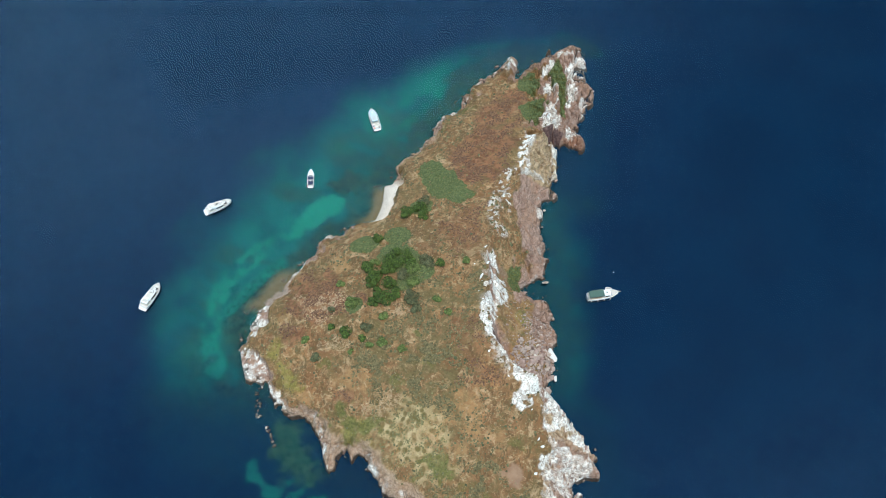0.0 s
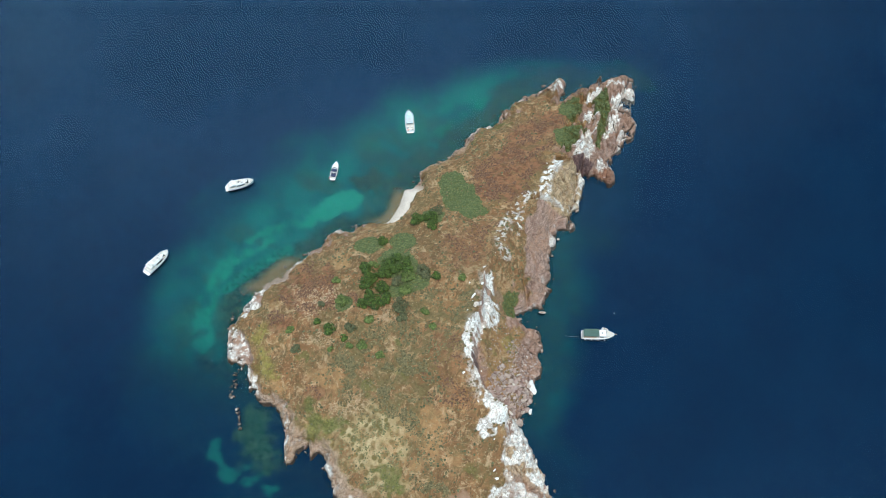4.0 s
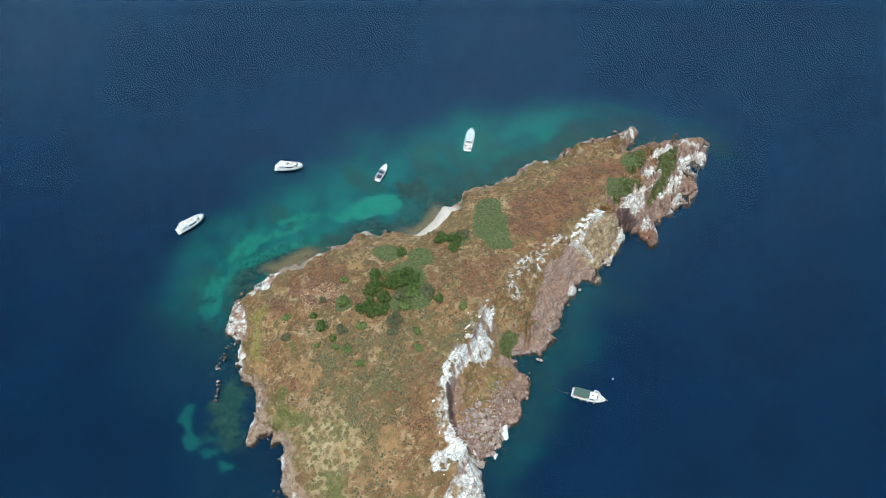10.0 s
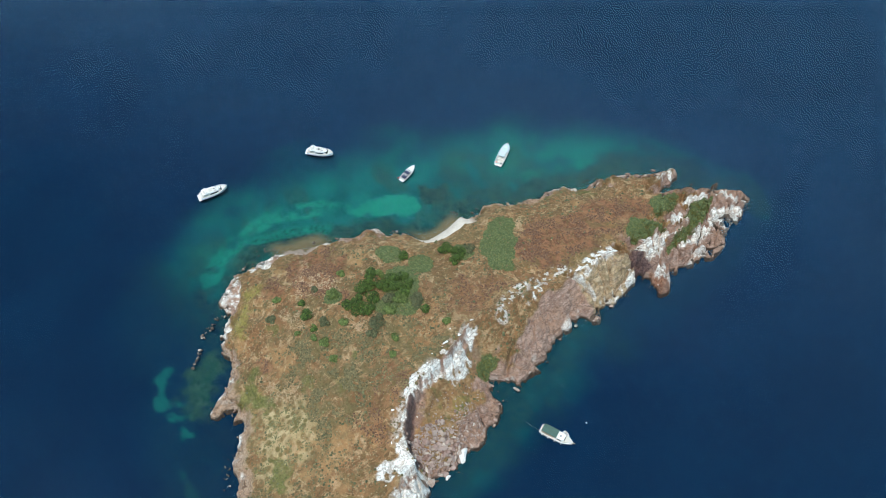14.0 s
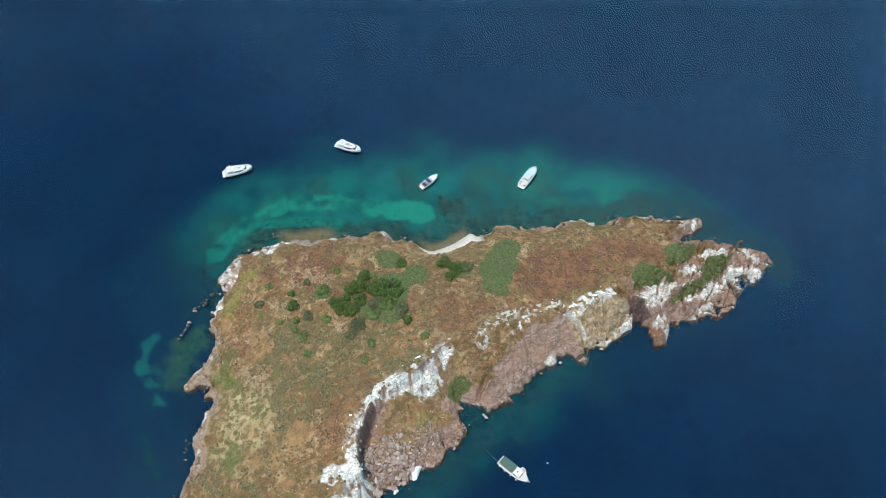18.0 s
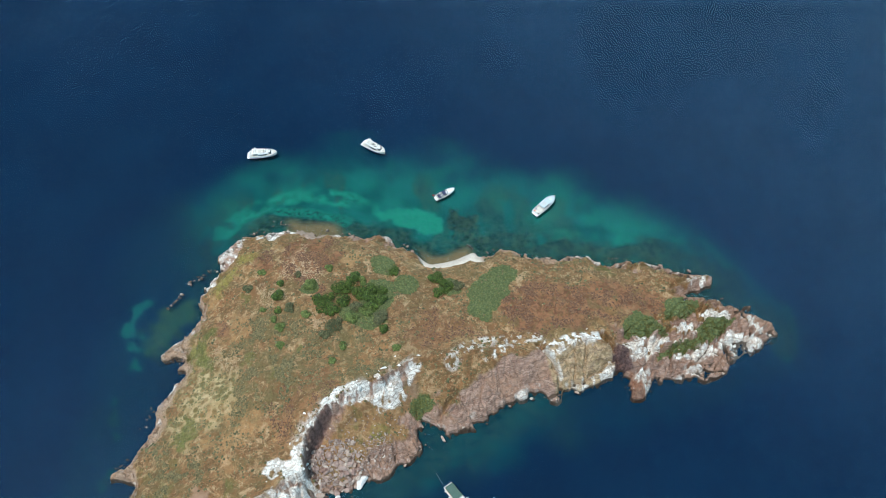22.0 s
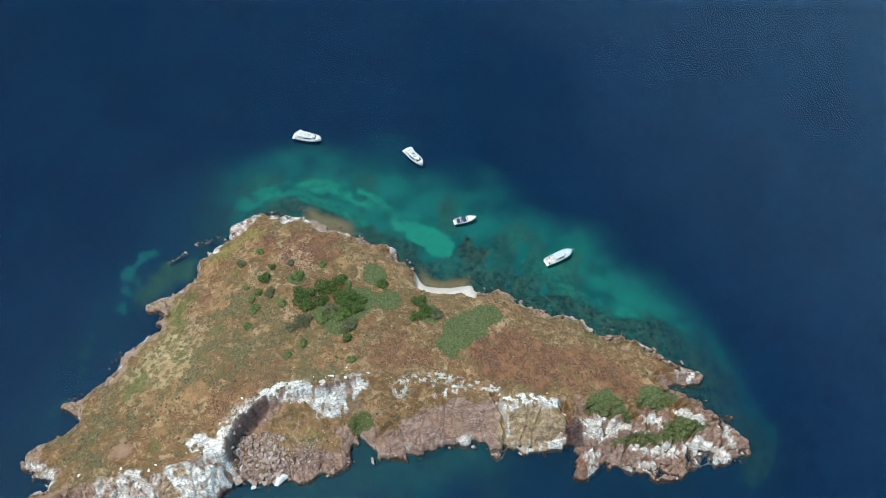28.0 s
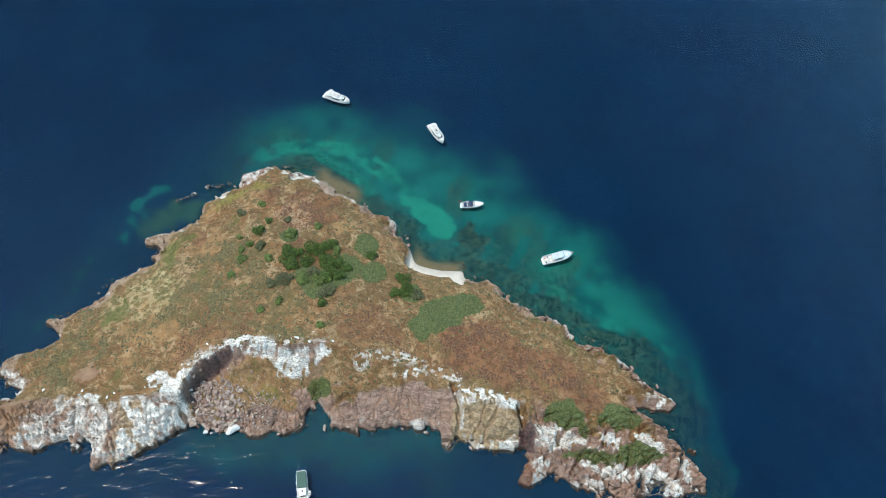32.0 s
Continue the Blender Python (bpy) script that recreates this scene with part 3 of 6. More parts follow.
def store_field(me, name, used, a, b, c):
    rgba = np.stack([a, b, c, np.ones_like(a)], -1).reshape(-1, 4)[used].clip(0, 1).astype(np.float32)
    at = me.color_attributes.new(name, 'FLOAT_COLOR', 'POINT')
    at.data.foreach_set("color", rgba.ravel())


STEP = 0.34
gx_line, gy_line = np.arange(-134, 42, STEP), np.arange(-140, 180, STEP)
GX, GY = np.meshgrid(gx_line, gy_line)
LAND = relief(GX, GY)
HEIGHT = LAND["h"]


def height_at(x, y):
    i = min(max(int(round((y - gy_line[0]) / STEP)), 0), len(gy_line) - 1)
    j = min(max(int(round((x - gx_line[0]) / STEP)), 0), len(gx_line) - 1)
    return float(HEIGHT[i, j])


def build_island():
    x, y, L = GX, GY, LAND
    d, dr, west, r = L["d"], L["dr"], L["west"], L["r"]
    ragged, upper, bowl_earth = L["ragged"], L["upper"], L["bowl_earth"]
    east = ~west
    # which ground is bare rock
    rock = np.where(west, smooth(4.2, 2.2, d + 5 * ragged), 1 - np.clip(upper + bowl_earth, 0, 1))
    rock = np.maximum(rock, L["shelf"])
    rock = np.where(west & (y < -20), np.maximum(rock, smooth(6.5, 4.5, d + 4 * ragged) * smooth(-96, -88, y) * smooth(-60, -66, y) * 0.8), rock)
    penrock = L["pen"] * smooth(-0.04, 0.10, ragged + 0.14)
    rock = np.maximum(rock, penrock)
    red = np.clip(smooth(72, 70.5, y + 1.5 * ragged) * smooth(-52, -44, y) + smooth(97, 101, y) + 0.9 * smooth(-55, -62, y) * smooth(8, 16, x) + 0.6 * west * smooth(8, 4, d), 0, 1)
    # whitened rock along the brink and on the headlands
    white = np.maximum.reduce([
        area(x, y, [(-29, 19.5), (-25, 13.5), (-23, 5.5), (-23, -3), (-27, -10.5), (-24.3, -18), (-21, -22.5), (-15.5, -27), (-9.5, -36), (-5.3, -38), (-3.9, -34.6), (-9.5, -31.7), (-13.6, -27.7),
                    (-18, -21.7), (-19.2, -16), (-20, -10), (-19, -3.5), (-16.5, -1), (-16, 4), (-18, 9), (-20, 12.5), (-23.5, 15.5), (-26.5, 19.5)], 111, 1.1, 0.5, 3.0),
        area(x, y, [(-6.3, -49.4), (-6, -45), (-2.5, -39.5), (-5, -37), (2, -36), (4, -37.2), (4.8, -42.9), (2, -48), (-2, -51)], 112, 0.8, 0.6, 3.0),
        area(x, y, [(8.4, -57.7), (6.8, -48), (5.5, -40.5), (2, -35), (6, -32), (13, -38), (20, -46), (28, -54), (26, -60), (14, -56)], 113, 2.0, 0.8, 4.0),
        0.8 * area(x, y, [(14, -88), (10.4, -80.4), (8.6, -69.5), (12, -61), (20, -60), (32, -64), (26, -74), (31, -98), (26, -100), (20, -94)], 114, 3.0, 1.2, 5.0),
        area(x, y, [(-19.4, 143.4), (-18.5, 150.7), (-15, 157), (-12.5, 153), (-12.8, 146.4), (-17.7, 144.5)], 115, 1.0, 0.5, 3.0),
        area(x, y, [(-16.3, 128.9), (-17.8, 136), (-11.4, 141.9), (-9.6, 136.1), (-14.4, 129.2)], 116, 1.2, 0.5, 3.0),
        area(x, y, [(-14, 103), (-16, 113.5), (-14, 123.6), (-9, 131.5), (-7.6, 131), (-9, 121), (-5, 108), (-7, 104)], 117, 1.5, 0.6, 4.0),
        area(x, y, [(-3.5, 125), (-6, 135.7), (-5, 140), (-7, 145), (-8, 153), (-5, 161.5), (2, 165), (4, 157), (3, 149), (-2, 148), (-1.5, 140), (-1, 132)], 118, 1.4, 0.6, 4.0),
        area(x, y, [(-3, 105), (3, 104), (7, 106.5), (4, 111), (-2, 112)], 140, 1.2, 0.6, 3.0),
        area(x, y, [(-14, 160), (-13, 164.5), (-7, 167), (-2, 172.5), (0, 170), (-6, 163.5)], 119, 1.3, 0.6, 3.0),
        area(x, y, [(4, 120), (1, 127), (4, 134), (7, 130), (6, 122)], 120, 1.5, 0.8, 3.0) * 0.7,
        # the speckled lip above the slabs and the pale foot of the tan slab
        0.6 * line_band(x, y, [(-23.2, 31.4), (-27.7, 37.7), (-29, 46.5), (-27.7, 60.3), (-25.7, 69.6)], 3.4, 121, 1.5) * smooth(-0.02, 0.10, fbm(x, y, 1.5, 122, 3) + 0.10 * smooth(40, 33, y)),
        line_band(x, y, [(-22.5, 70), (-19.5, 77), (-20.8, 82), (-19, 90), (-19, 98)], 3.2, 123, 1.5) * smooth(-0.14, 0.06, fbm(x, y, 1.6, 124, 3)),
        line_band(x, y, [(-22, 70.5), (-17, 74), (-10, 75.2)], 1.1, 125, 0.8) * 0.6,
        0.8 * area(x, y, [(-4.7, 80), (-7.4, 85), (-8.6, 97.7), (-6.5, 101), (-2, 90), (-1.5, 82)], 126, 1.0, 0.6, 3.0),
        0.7 * area(x, y, [(-9, 55), (-11, 60), (-9, 65), (-5, 66), (-5, 56)], 127, 1.5, 0.8, 3.0),
        0.8 * area(x, y, [(-3, 66), (-4, 74), (0, 75), (1, 68)], 128, 0.8, 0.5, 3.0),
        area(x, y, [(-24.5, 44), (-22, 45), (-22, 50), (-24, 56), (-26, 55)], 129, 1.0, 0.6, 2.0) * smooth(-0.1, 0.1, fbm(x, y, 1.8, 130, 3)),
        blob(x, y, -24.8, 1.1, 2.4, 1.8, 0, 0.4, 131),
        0.5 * west * smooth(5.5, 0.5, dr + 3 * ragged) * smooth(-42, -36, y) * smooth(22, 14, y) * smooth(-0.08, 0.16, fbm(x, y, 2.2, 133, 4)),
        area(x, y, [(-129, -17), (-129, -26), (-124, -31), (-120, -33), (-119, -28), (-120, -18), (-121.5, -12)], 134, 1.0, 0.5, 3.0) * smooth(-0.14, 0.06, fbm(x, y, 2.0, 138, 3)),
        area(x, y, [(-118, 2), (-116.5, 8), (-112, 12), (-110, 10), (-114, 4)], 135, 0.8, 0.5, 3.0), 0.7 * area(x, y, [(-106, 23), (-106, 28), (-101, 31), (-101.5, 25)], 136, 0.8, 0.5, 3.0),
        area(x, y, [(-123, -47), (-126, -41), (-125, -36), (-119, -39), (-112, -46), (-110, -51), (-116, -53)], 137, 1.0, 0.5, 3.0) * smooth(-0.14, 0.06, fbm(x, y, 2.0, 139, 3)),
        0.7 * L["shelf"] * smooth(-0.1, 0.2, ragged) * smooth(0.2, 1.0, L["h"]),
        L["fin"] * smooth(144, 151, y) * smooth(-0.02, 0.16, fbm(x, y, 2.5, 132, 3) - 0.14 + 0.36 * smooth(148, 156, y)),
        0.55 * L["slab"] * east * smooth(0.12, 0.03, r + 0.2 * ragged) * smooth(0.0, 0.2, fbm(x, y, 8, 141, 3)),
        0.9 * west * (1 - L["fin"]) * smooth(3.0, 1.2, d) * smooth(0.02, 0.16, fbm(x, y, 11, 147, 3) + 0.14 * smooth(-40, -50, y)) * smooth(0.3, 1.5, L["h"]) * np.clip(smooth(-30, -42, y) + smooth(95, 101, y) * (x < -43), 0, 1)])
    white = white * smooth(-0.36, -0.16, fbm(x, y, 3, 151, 3))
    # green growth: x, y, radii, turn
    green = np.zeros_like(x)
    patches = []
    for k, pts in enumerate([[(-69, 68), (-64.5, 76), (-57.4, 72), (-49.3, 63.3), (-39, 53), (-46.4, 45.8), (-58.2, 50.5), (-64.3, 58)],
                             [(-29, 131), (-32, 141), (-26, 145.5), (-22.6, 144.2), (-19.5, 135.5), (-21.6, 128.4)],
                             [(-23.4, 107), (-26.3, 117.5), (-23.2, 123.2), (-13.5, 124.4), (-15.7, 114.3), (-17.4, 107)],
                             [(-13.4, 139), (-14.4, 144.7), (-13, 156), (-9.6, 152.8), (-6.9, 144.8), (-5.5, 134.5), (-4.2, 122.5), (-3.8, 116.2), (-6.9, 116.2), (-7.6, 128), (-8.6, 135.6)],
                             [(-17, 10.6), (-19, 15.3), (-17.4, 20), (-13.5, 20.4), (-12, 15.2), (-14, 11)],
                             [(-62.5, 2.5), (-70, 4), (-74.5, 9), (-75.3, 15), (-73, 22), (-63, 19), (-54.3, 12.3), (-54.3, 4.6)]]):
        patches.append(area(x, y, pts, 161 + k, 1.3, 0.7, 4.0))
        green = np.maximum(green, patches[-1])
    for k, (cx, cy, rx, ry, turn) in enumerate([(-84, 19, 6.5, 5, 20), (-70, 26, 6, 5.2, 20), (-57, 3, 10, 6, 55), (-80, -14, 4, 4, 0), (-62, 44, 5, 5, 30)]):
        patches.append(blob(x, y, cx, cy, rx, ry, turn, 0.22, 171 + k))
        green = np.maximum(green, patches[-1])
    slope_green = 0.9 * np.maximum.reduce([
        area(x, y, [(-83, -66.7), (-79.3, -62), (-71, -60), (-60, -65), (-57, -71), (-60, -74), (-70, -71.5)], 181, 4.0, 2.5, 7.0), area(x, y, [(-42, -80), (-34, -72), (-22.5, -70), (-20, -78), (-30, -86), (-40, -86)], 182, 5.0, 2.5, 7.0),
        0.5 * area(x, y, [(-30, -90), (-15, -80), (0, -84), (4, -95), (-10, -102), (-24, -98)], 183, 6.0, 3.0, 8.0), 0.8 * blob(x, y, -51, -28.5, 3.5, 5, 40, 0.5, 184), 0.6 * blob(x, y, -54, -48, 3.5, 4.5, 30, 0.5, 185),
        0.7 * blob(x, y, -87, -42, 4, 2.5, -20, 0.6, 186), 0.5 * blob(x, y, -42, -37, 5, 4, 20, 0.6, 187), 0.7 * line_band(x, y, [(-66, 90), (-60, 100), (-52, 118), (-45, 120)], 4.0, 188) * smooth(-0.1, 0.1, fbm(x, y, 3.5, 190, 3)),
        0.6 * area(x, y, [(6, -70), (-2, -68), (-5, -62), (4, -60)], 191, 3.0, 1.5, 4.0), 0.8 * blob(x, y, -9, -5, 3, 5, 20, 0.7, 192, 3), 0.7 * blob(x, y, -14, -12, 3, 3, 0, 0.8, 193, 3)])
    green = np.maximum(green, slope_green * smooth(-0.15, 0.15, fbm(x, y, 5, 187, 3)))
    rock = rock * (1 - green * np.where(west | (y > 100) | (np.abs(y - 17) < 8), 1, 0))
    white = white * (1 - 0.95 * green)
    reddish = np.maximum.reduce([
        area(x, y, [(-55, 78), (-50, 93.5), (-46, 112), (-36, 132), (-26, 129), (-28, 105.6), (-23.5, 85), (-27, 74), (-42, 59.5), (-50, 67)], 191, 4.0, 3.0, 8.0),
        area(x, y, [(-113, -18.7), (-110, -4), (-102, 4.5), (-89, -0.5), (-88, -8.5), (-77, -8.6), (-91, -21.4), (-102, -24.4)], 192, 4.0, 2.0, 6.0),
        0.9 * area(x, y, [(-109, -28), (-98, -28), (-96, -35), (-104, -35)], 193, 3.0, 2.0, 5.0), 0.7 * blob(x, y, -75, -55, 4, 3, 0, 0.5, 194),
        0.55 * area(x, y, [(-55, 34), (-36, 44), (-30, 30), (-33, 14), (-46, 16)], 195, 6.0, 4.0, 9.0), 0.45 * area(x, y, [(-37, -15), (-27, -17), (-13, -41), (-24, -44)], 196, 5.0, 4.0, 8.0)])
    pale = area(x, y, [(-66, -67), (-60, -60), (-54, -53), (-46, -51), (-35, -56), (-30, -65), (-27, -76), (-37, -82), (-50, -78), (-60, -75)], 201, 5.0, 8.0, 9.0)
    veins = np.clip(area(x, y, [(-106, -12), (-97, -8), (-86, -6), (-80, -12), (-90, -23), (-99, -23)], 202, 3.0, 2.0, 6.0) + 0.7 * blob(x, y, -84, -32, 7, 5, 20, 0.7, 203) + 0.6 * blob(x, y, -60, -15, 6, 4, 0, 0.7, 204)
                    + 0.6 * area(x, y, [(-70, -58), (-56, -50), (-50, -54), (-62, -64)], 205, 3.0, 2.0, 6.0), 0, 1)
    ochre = np.clip(0.9 * blob(x, y, -110, -23, 3, 5, -20, 0.5, 211) + 0.95 * area(x, y, [(-99, 7), (-90, 13), (-86, 6), (-93, 1.5)], 212, 2.5, 1.5, 5.0) + 0.8 * area(x, y, [(-84, -48), (-74, -43), (-60, -48), (-66, -53), (-76, -52.5)], 213, 4.0, 2.5, 7.0)
                    + 0.9 * blob(x, y, -91.5, -56.6, 3.5, 2, 0, 0.5, 214) + 0.8 * area(x, y, [(-33, -56), (-26, -49), (-10, -62), (-18, -74)], 215, 5.0, 3.0, 8.0) + 0.5 * L["bowl"] * east
                    + 0.8 * area(x, y, [(-54, 100), (-49, 108), (-45, 108), (-50, 102)], 216, 1.5, 1.0, 4.0) + 0.6 * line_band(x, y, [(-26, 122), (-22, 127), (-20, 126), (-14, 126)], 2.6, 217), 0, 1)
    earth = np.maximum(area(x, y, [(1.6, -82.4), (-3.3, -81.6), (-7.1, -76.7), (0, -72.2), (4.2, -77.8)], 221, 1.5, 1.0, 4.0), area(x, y, [(21, -110), (15, -103), (14, -95), (19.7, -94), (27, -104)], 222, 2.5, 1.0, 5.0))
    lime = np.clip(0.95 * area(x, y, [(-115, -36), (-110, -34), (-99.5, -47), (-95, -54), (-100, -54.5), (-108.6, -46)], 223, 3.0, 2.0, 5.0) + 0.6 * blob(x, y, -9, -4, 2.5, 4, 20, 0.6, 224, 3) + 0.5 * area(x, y, [(-80, -68), (-66, -66), (-62, -72), (-74, -73)], 225, 4.0, 2.0, 5.0), 0, 1)
    olive = np.clip(0.9 * area(x, y, [(-79, -38), (-60, -22), (-45, -12), (-31, -6), (-22, -20), (-22, -38), (-33, -51), (-58.6, -50)], 226, 9.0, 7.0, 14.0) + 0.6 * area(x, y, [(-62, -8), (-46, 4), (-38, 2), (-48, -16)], 227, 5.0, 3.0, 8.0)
                    + 0.5 * area(x, y, [(-40, -88), (-10, -74), (6, -88), (-8, -104), (-28, -100)], 228, 8.0, 5.0, 10.0) + 0.5 * area(x, y, [(-50, 24), (-42, 30), (-34, 22), (-42, 16)], 229, 5.0, 3.0, 6.0), 0, 1)
    maroon_and_shade = area(x, y, [(-15, 102.5), (-10.6, 98), (-5, 99.6), (-3.5, 105.2), (-8, 105.5)], 231, 1.2, 0.7, 3.0)
    # the shade on the bowl's inner wall is put in as dark maroon
    maroon_and_shade = np.maximum(maroon_and_shade, 0.85 * line_band(x, y, [(-18.5, -21), (-13.5, -26), (-8, -31), (-2, -33.5), (1.5, -33)], 1.9, 233, 1.0) * east)
    iron = area(x, y, [(-4.3, 103.7), (3.2, 100.5), (9, 98), (10, 105), (7, 106), (0.5, 106.3)], 232, 1.5, 0.8, 3.0)
    rock = rock * (1 - earth)
    white = white * (1 - earth) * (1 - maroon_and_shade) * (1 - 0.4 * iron)
    tan = np.clip(upper * east + smooth(70.5, 72, y) * smooth(99, 96, y) * east, 0, 1)
    beach = np.clip(L["beach"] * smooth(6.2, 5.2, d + 2 * ragged) + 0.30 * L["cove"] * smooth(3.6, 2.4, d + 2 * ragged), 0, 1) * smooth(0.02, 0.25, L["h"])
    rock = rock * (1 - beach)
    white = white * (1 - 0.7 * beach)
    # the land's sheet is cut where its cover changes, so that beaches, cliffs and grassland are objects of their own
    cell = d[:-1, :-1] > -1.4
    cy, cw = y[:-1, :-1], west[:-1, :-1]
    is_beach = cell & (beach[:-1, :-1] > 0.4)
    is_rock = cell & ~is_beach & (np.maximum(rock, white)[:-1, :-1] > 0.45)
    sheets = [("beach_1", is_beach & (cy > 20), "crescent of pale pebble beach below a low bank", "beach"),
              ("beach_2", is_beach & (cy <= 20), "narrow strip of pale sand between shore rocks", "beach"),
              ("cliff_south", is_rock & (cy < -38) & (cy > -200) & ~(cw & (y[:-1, :-1] < -38) & (x[:-1, :-1] < -12)), "whitened limestone headland dropping steeply to the sea", "cliff"),
              ("cliff_bowl", is_rock & (cy >= -38) & (cy < 22) & (x[:-1, :-1] > -40), "white brink and broken red rock round a bowl", "cliff"),
              ("cliff_slabs", is_rock & (cy >= 22) & (cy < 100) & (x[:-1, :-1] > -34), "tilted slabs of red and tan rock above the water", "cliff"),
              ("headland_north", is_rock & (cy >= 100) & (x[:-1, :-1] > -34), "jagged headland of red rock streaked with white", "headland")]
    taken = np.zeros_like(cell)
    for name, mask, _, _ in sheets:
        taken |= mask
    sheets.append(("shore_rocks", is_rock & ~taken, "low band of pale and brown shore rocks", "rocks"))
    sheets.append(("grassland", cell & ~taken & ~is_rock, "dry grassland with bare earth and patches of scrub", "grassland"))
    rise_y, rise_x = np.gradient(HEIGHT, STEP)
    steepness = np.hypot(rise_x, rise_y)[:-1, :-1]
    for name, mask, label, category in sheets:
        me, used = grid_mesh(name, gx_line, gy_line, HEIGHT, mask)
        store_field(me, "rock_field", used, rock, white, red)
        store_field(me, "plant_field", used, green, reddish, pale)
        store_field(me, "soil_field", used, beach, ochre, tan)
        store_field(me, "tone_field", used, olive, veins, lime)
        store_field(me, "stain_shade_field", used, maroon_and_shade, iron, earth)
        me.materials.append(MAT_GROUND)
        sharp = np.maximum(L["hard"], 0.9 * rock)[:-1, :-1][mask] > 0.35
        sharp &= (steepness < 1.5)[mask]
        me.polygons.foreach_set("use_smooth", ~sharp)
        tagged(new(name, me), label, category, kind="structure")
    LAND["patches"] = patches
    LAND["green"], LAND["rock"], LAND["white"], LAND["beach_sand"], LAND["pale"], LAND["reddish"] = green, rock, white, beach, pale, reddish
    LAND["olive"], LAND["earth"] = olive, earth


def line_band(x, y, pts, width, seed, wander=5.0):
    """1 along a line in the plan, 0 away from it, with a wandering edge."""
    line = curve_points(pts, False, 4)
    res = np.zeros(x.shape)
    pad = width + wander + 1
    box = (x > line[:, 0].min() - pad) & (x < line[:, 0].max() + pad) & (y > line[:, 1].min() - pad) & (y < line[:, 1].max() + pad)
    px, py = x[box], y[box]
    dist, _, _ = near_line(px + wander * fbm(px, py, 9, seed, 3), py + wander * fbm(px, py, 9, seed + 1, 3), line, False)
    res[box] = smooth(width, width * 0.45, dist)
    return res


def build_sea():
    def spread(lo, hi, a, b, step):
        inner = np.arange(a, b + 0.01, step)
        grow = step * np.cumsum(1.35 ** np.arange(1, 40))
        return np.concatenate([(a - grow[a - grow > lo])[::-1], inner, b + grow[b + grow < hi]])
    xs, ys = spread(-2600, 2600, -205, 60, 0.9), spread(-2600, 2600, -150, 200, 0.9)
    x, y = np.meshgrid(xs, ys)
    d, _, _ = near_line(x, y, COAST, True)
    d = np.where(inside(x, y, COAST), -d, d)
    out = d.clip(0, None)
    n = fbm(x, y, 26, 301, 4)
    # the shallow shelf lies on the landward side and round the north point; it fades out towards its edge
    edge = np.array([(20, -150), (-60, -128), (-110, -112), (-152, -92), (-172, -62), (-182, -30), (-184, -4), (-179, 26), (-170, 50), (-157, 75), (-138, 103), (-120, 128), (-98, 150), (-74, 168), (-48, 178), (-20, 186),
                     (0, 182), (10, 170), (-20, 150), (-30, 20), (10, -60)], float)
    ed, _, _ = near_line(x, y, curve_points(edge[:16], False, 4), False)
    shelf = inside(x, y, curve_points(edge, True, 4))
    s = np.where(shelf, out / (out + ed + 0.1), 1.0) + 0.22 * n
    lee = shelf * 1.0
    clear = lee * smooth(1.02, 0.42, s) * (0.12 + 0.88 * smooth(-80, -25, y)) * (1 - 0.6 * smooth(130, 175, y))
    seaward = (1 - lee) * smooth(26, 5, out + 14 * n) * (0.10 + 0.42 * smooth(-45, -20, y) * smooth(90, 60, y))
    south_sand = line_band(x, y, [(-105, -86), (-103, -91), (-96, -95), (-88, -95), (-82, -92), (-77, -95)], 6.5, 329, 5.0) * smooth(-0.22, 0.16, fbm(x, y, 6, 330, 4))
    far_sand = line_band(x, y, [(-64, -106), (-54, -107), (-38, -107), (-24, -118), (-17, -120)], 3.5, 331, 4.0) * smooth(-0.1, 0.2, fbm(x, y, 5, 332, 4))
    olive = area(x, y, [(-104, -64), (-92, -66), (-84, -74), (-76, -86), (-80, -92), (-92, -90), (-100, -80)], 353, 3.0, 4.0, 8.0)
    clear = np.maximum.reduce([clear, seaward, 0.75 * olive, 0.38 * south_sand, 0.3 * far_sand])
    z = np.maximum(-0.5 - 0.085 * out - 3.5 * (1 - clear) - 0.5 * smooth(0, 4, out), -2.4 - 0.004 * out)
    z = np.where(d < 0, -0.6 - 0.25 * (-d).clip(0, 20), z)
    bright = area(x, y, [(-120, 29), (-122, 38), (-116, 51), (-109, 56), (-103, 53), (-102, 49), (-108, 39), (-114, 31)], 321, 1.8, 1.0, 4.0)
    belt = line_band(x, y, [(-120, 31), (-127, 23), (-135, 15), (-142, 4), (-145, -8), (-145, -20), (-142, -33), (-135, -47)], 5.5, 311, 4.0) * smooth(-0.30, -0.02, fbm(x, y, 6, 313, 4) + 0.1 * smooth(-30, -10, y) * smooth(12, 0, y))
    inner = line_band(x, y, [(-139, -18), (-136, -10), (-131, -1), (-123, 11)], 4.0, 314, 2.0)
    north = line_band(x, y, [(-86, 98), (-81, 111), (-71, 132), (-65, 152), (-57, 166)], 4.0, 325, 4.0) * smooth(-0.35, 0.15, fbm(x, y, 7, 327, 4))
    streak = line_band(x, y, [(-57, 166), (-40, 172), (-26, 179), (-14, 184)], 2.6, 326, 2.0)
    sand = np.maximum.reduce([0.85 * bright, 0.75 * belt, 0.65 * inner, 0.6 * north, 0.5 * streak, 0.9 * south_sand, 0.8 * far_sand, 0.35 * blob(x, y, -87, 140, 9, 14, 25, 0.8, 328),
                              0.40 * lee * smooth(0.0, 0.22, fbm(x, y, 24, 335, 4)) * smooth(12, 26, out)])
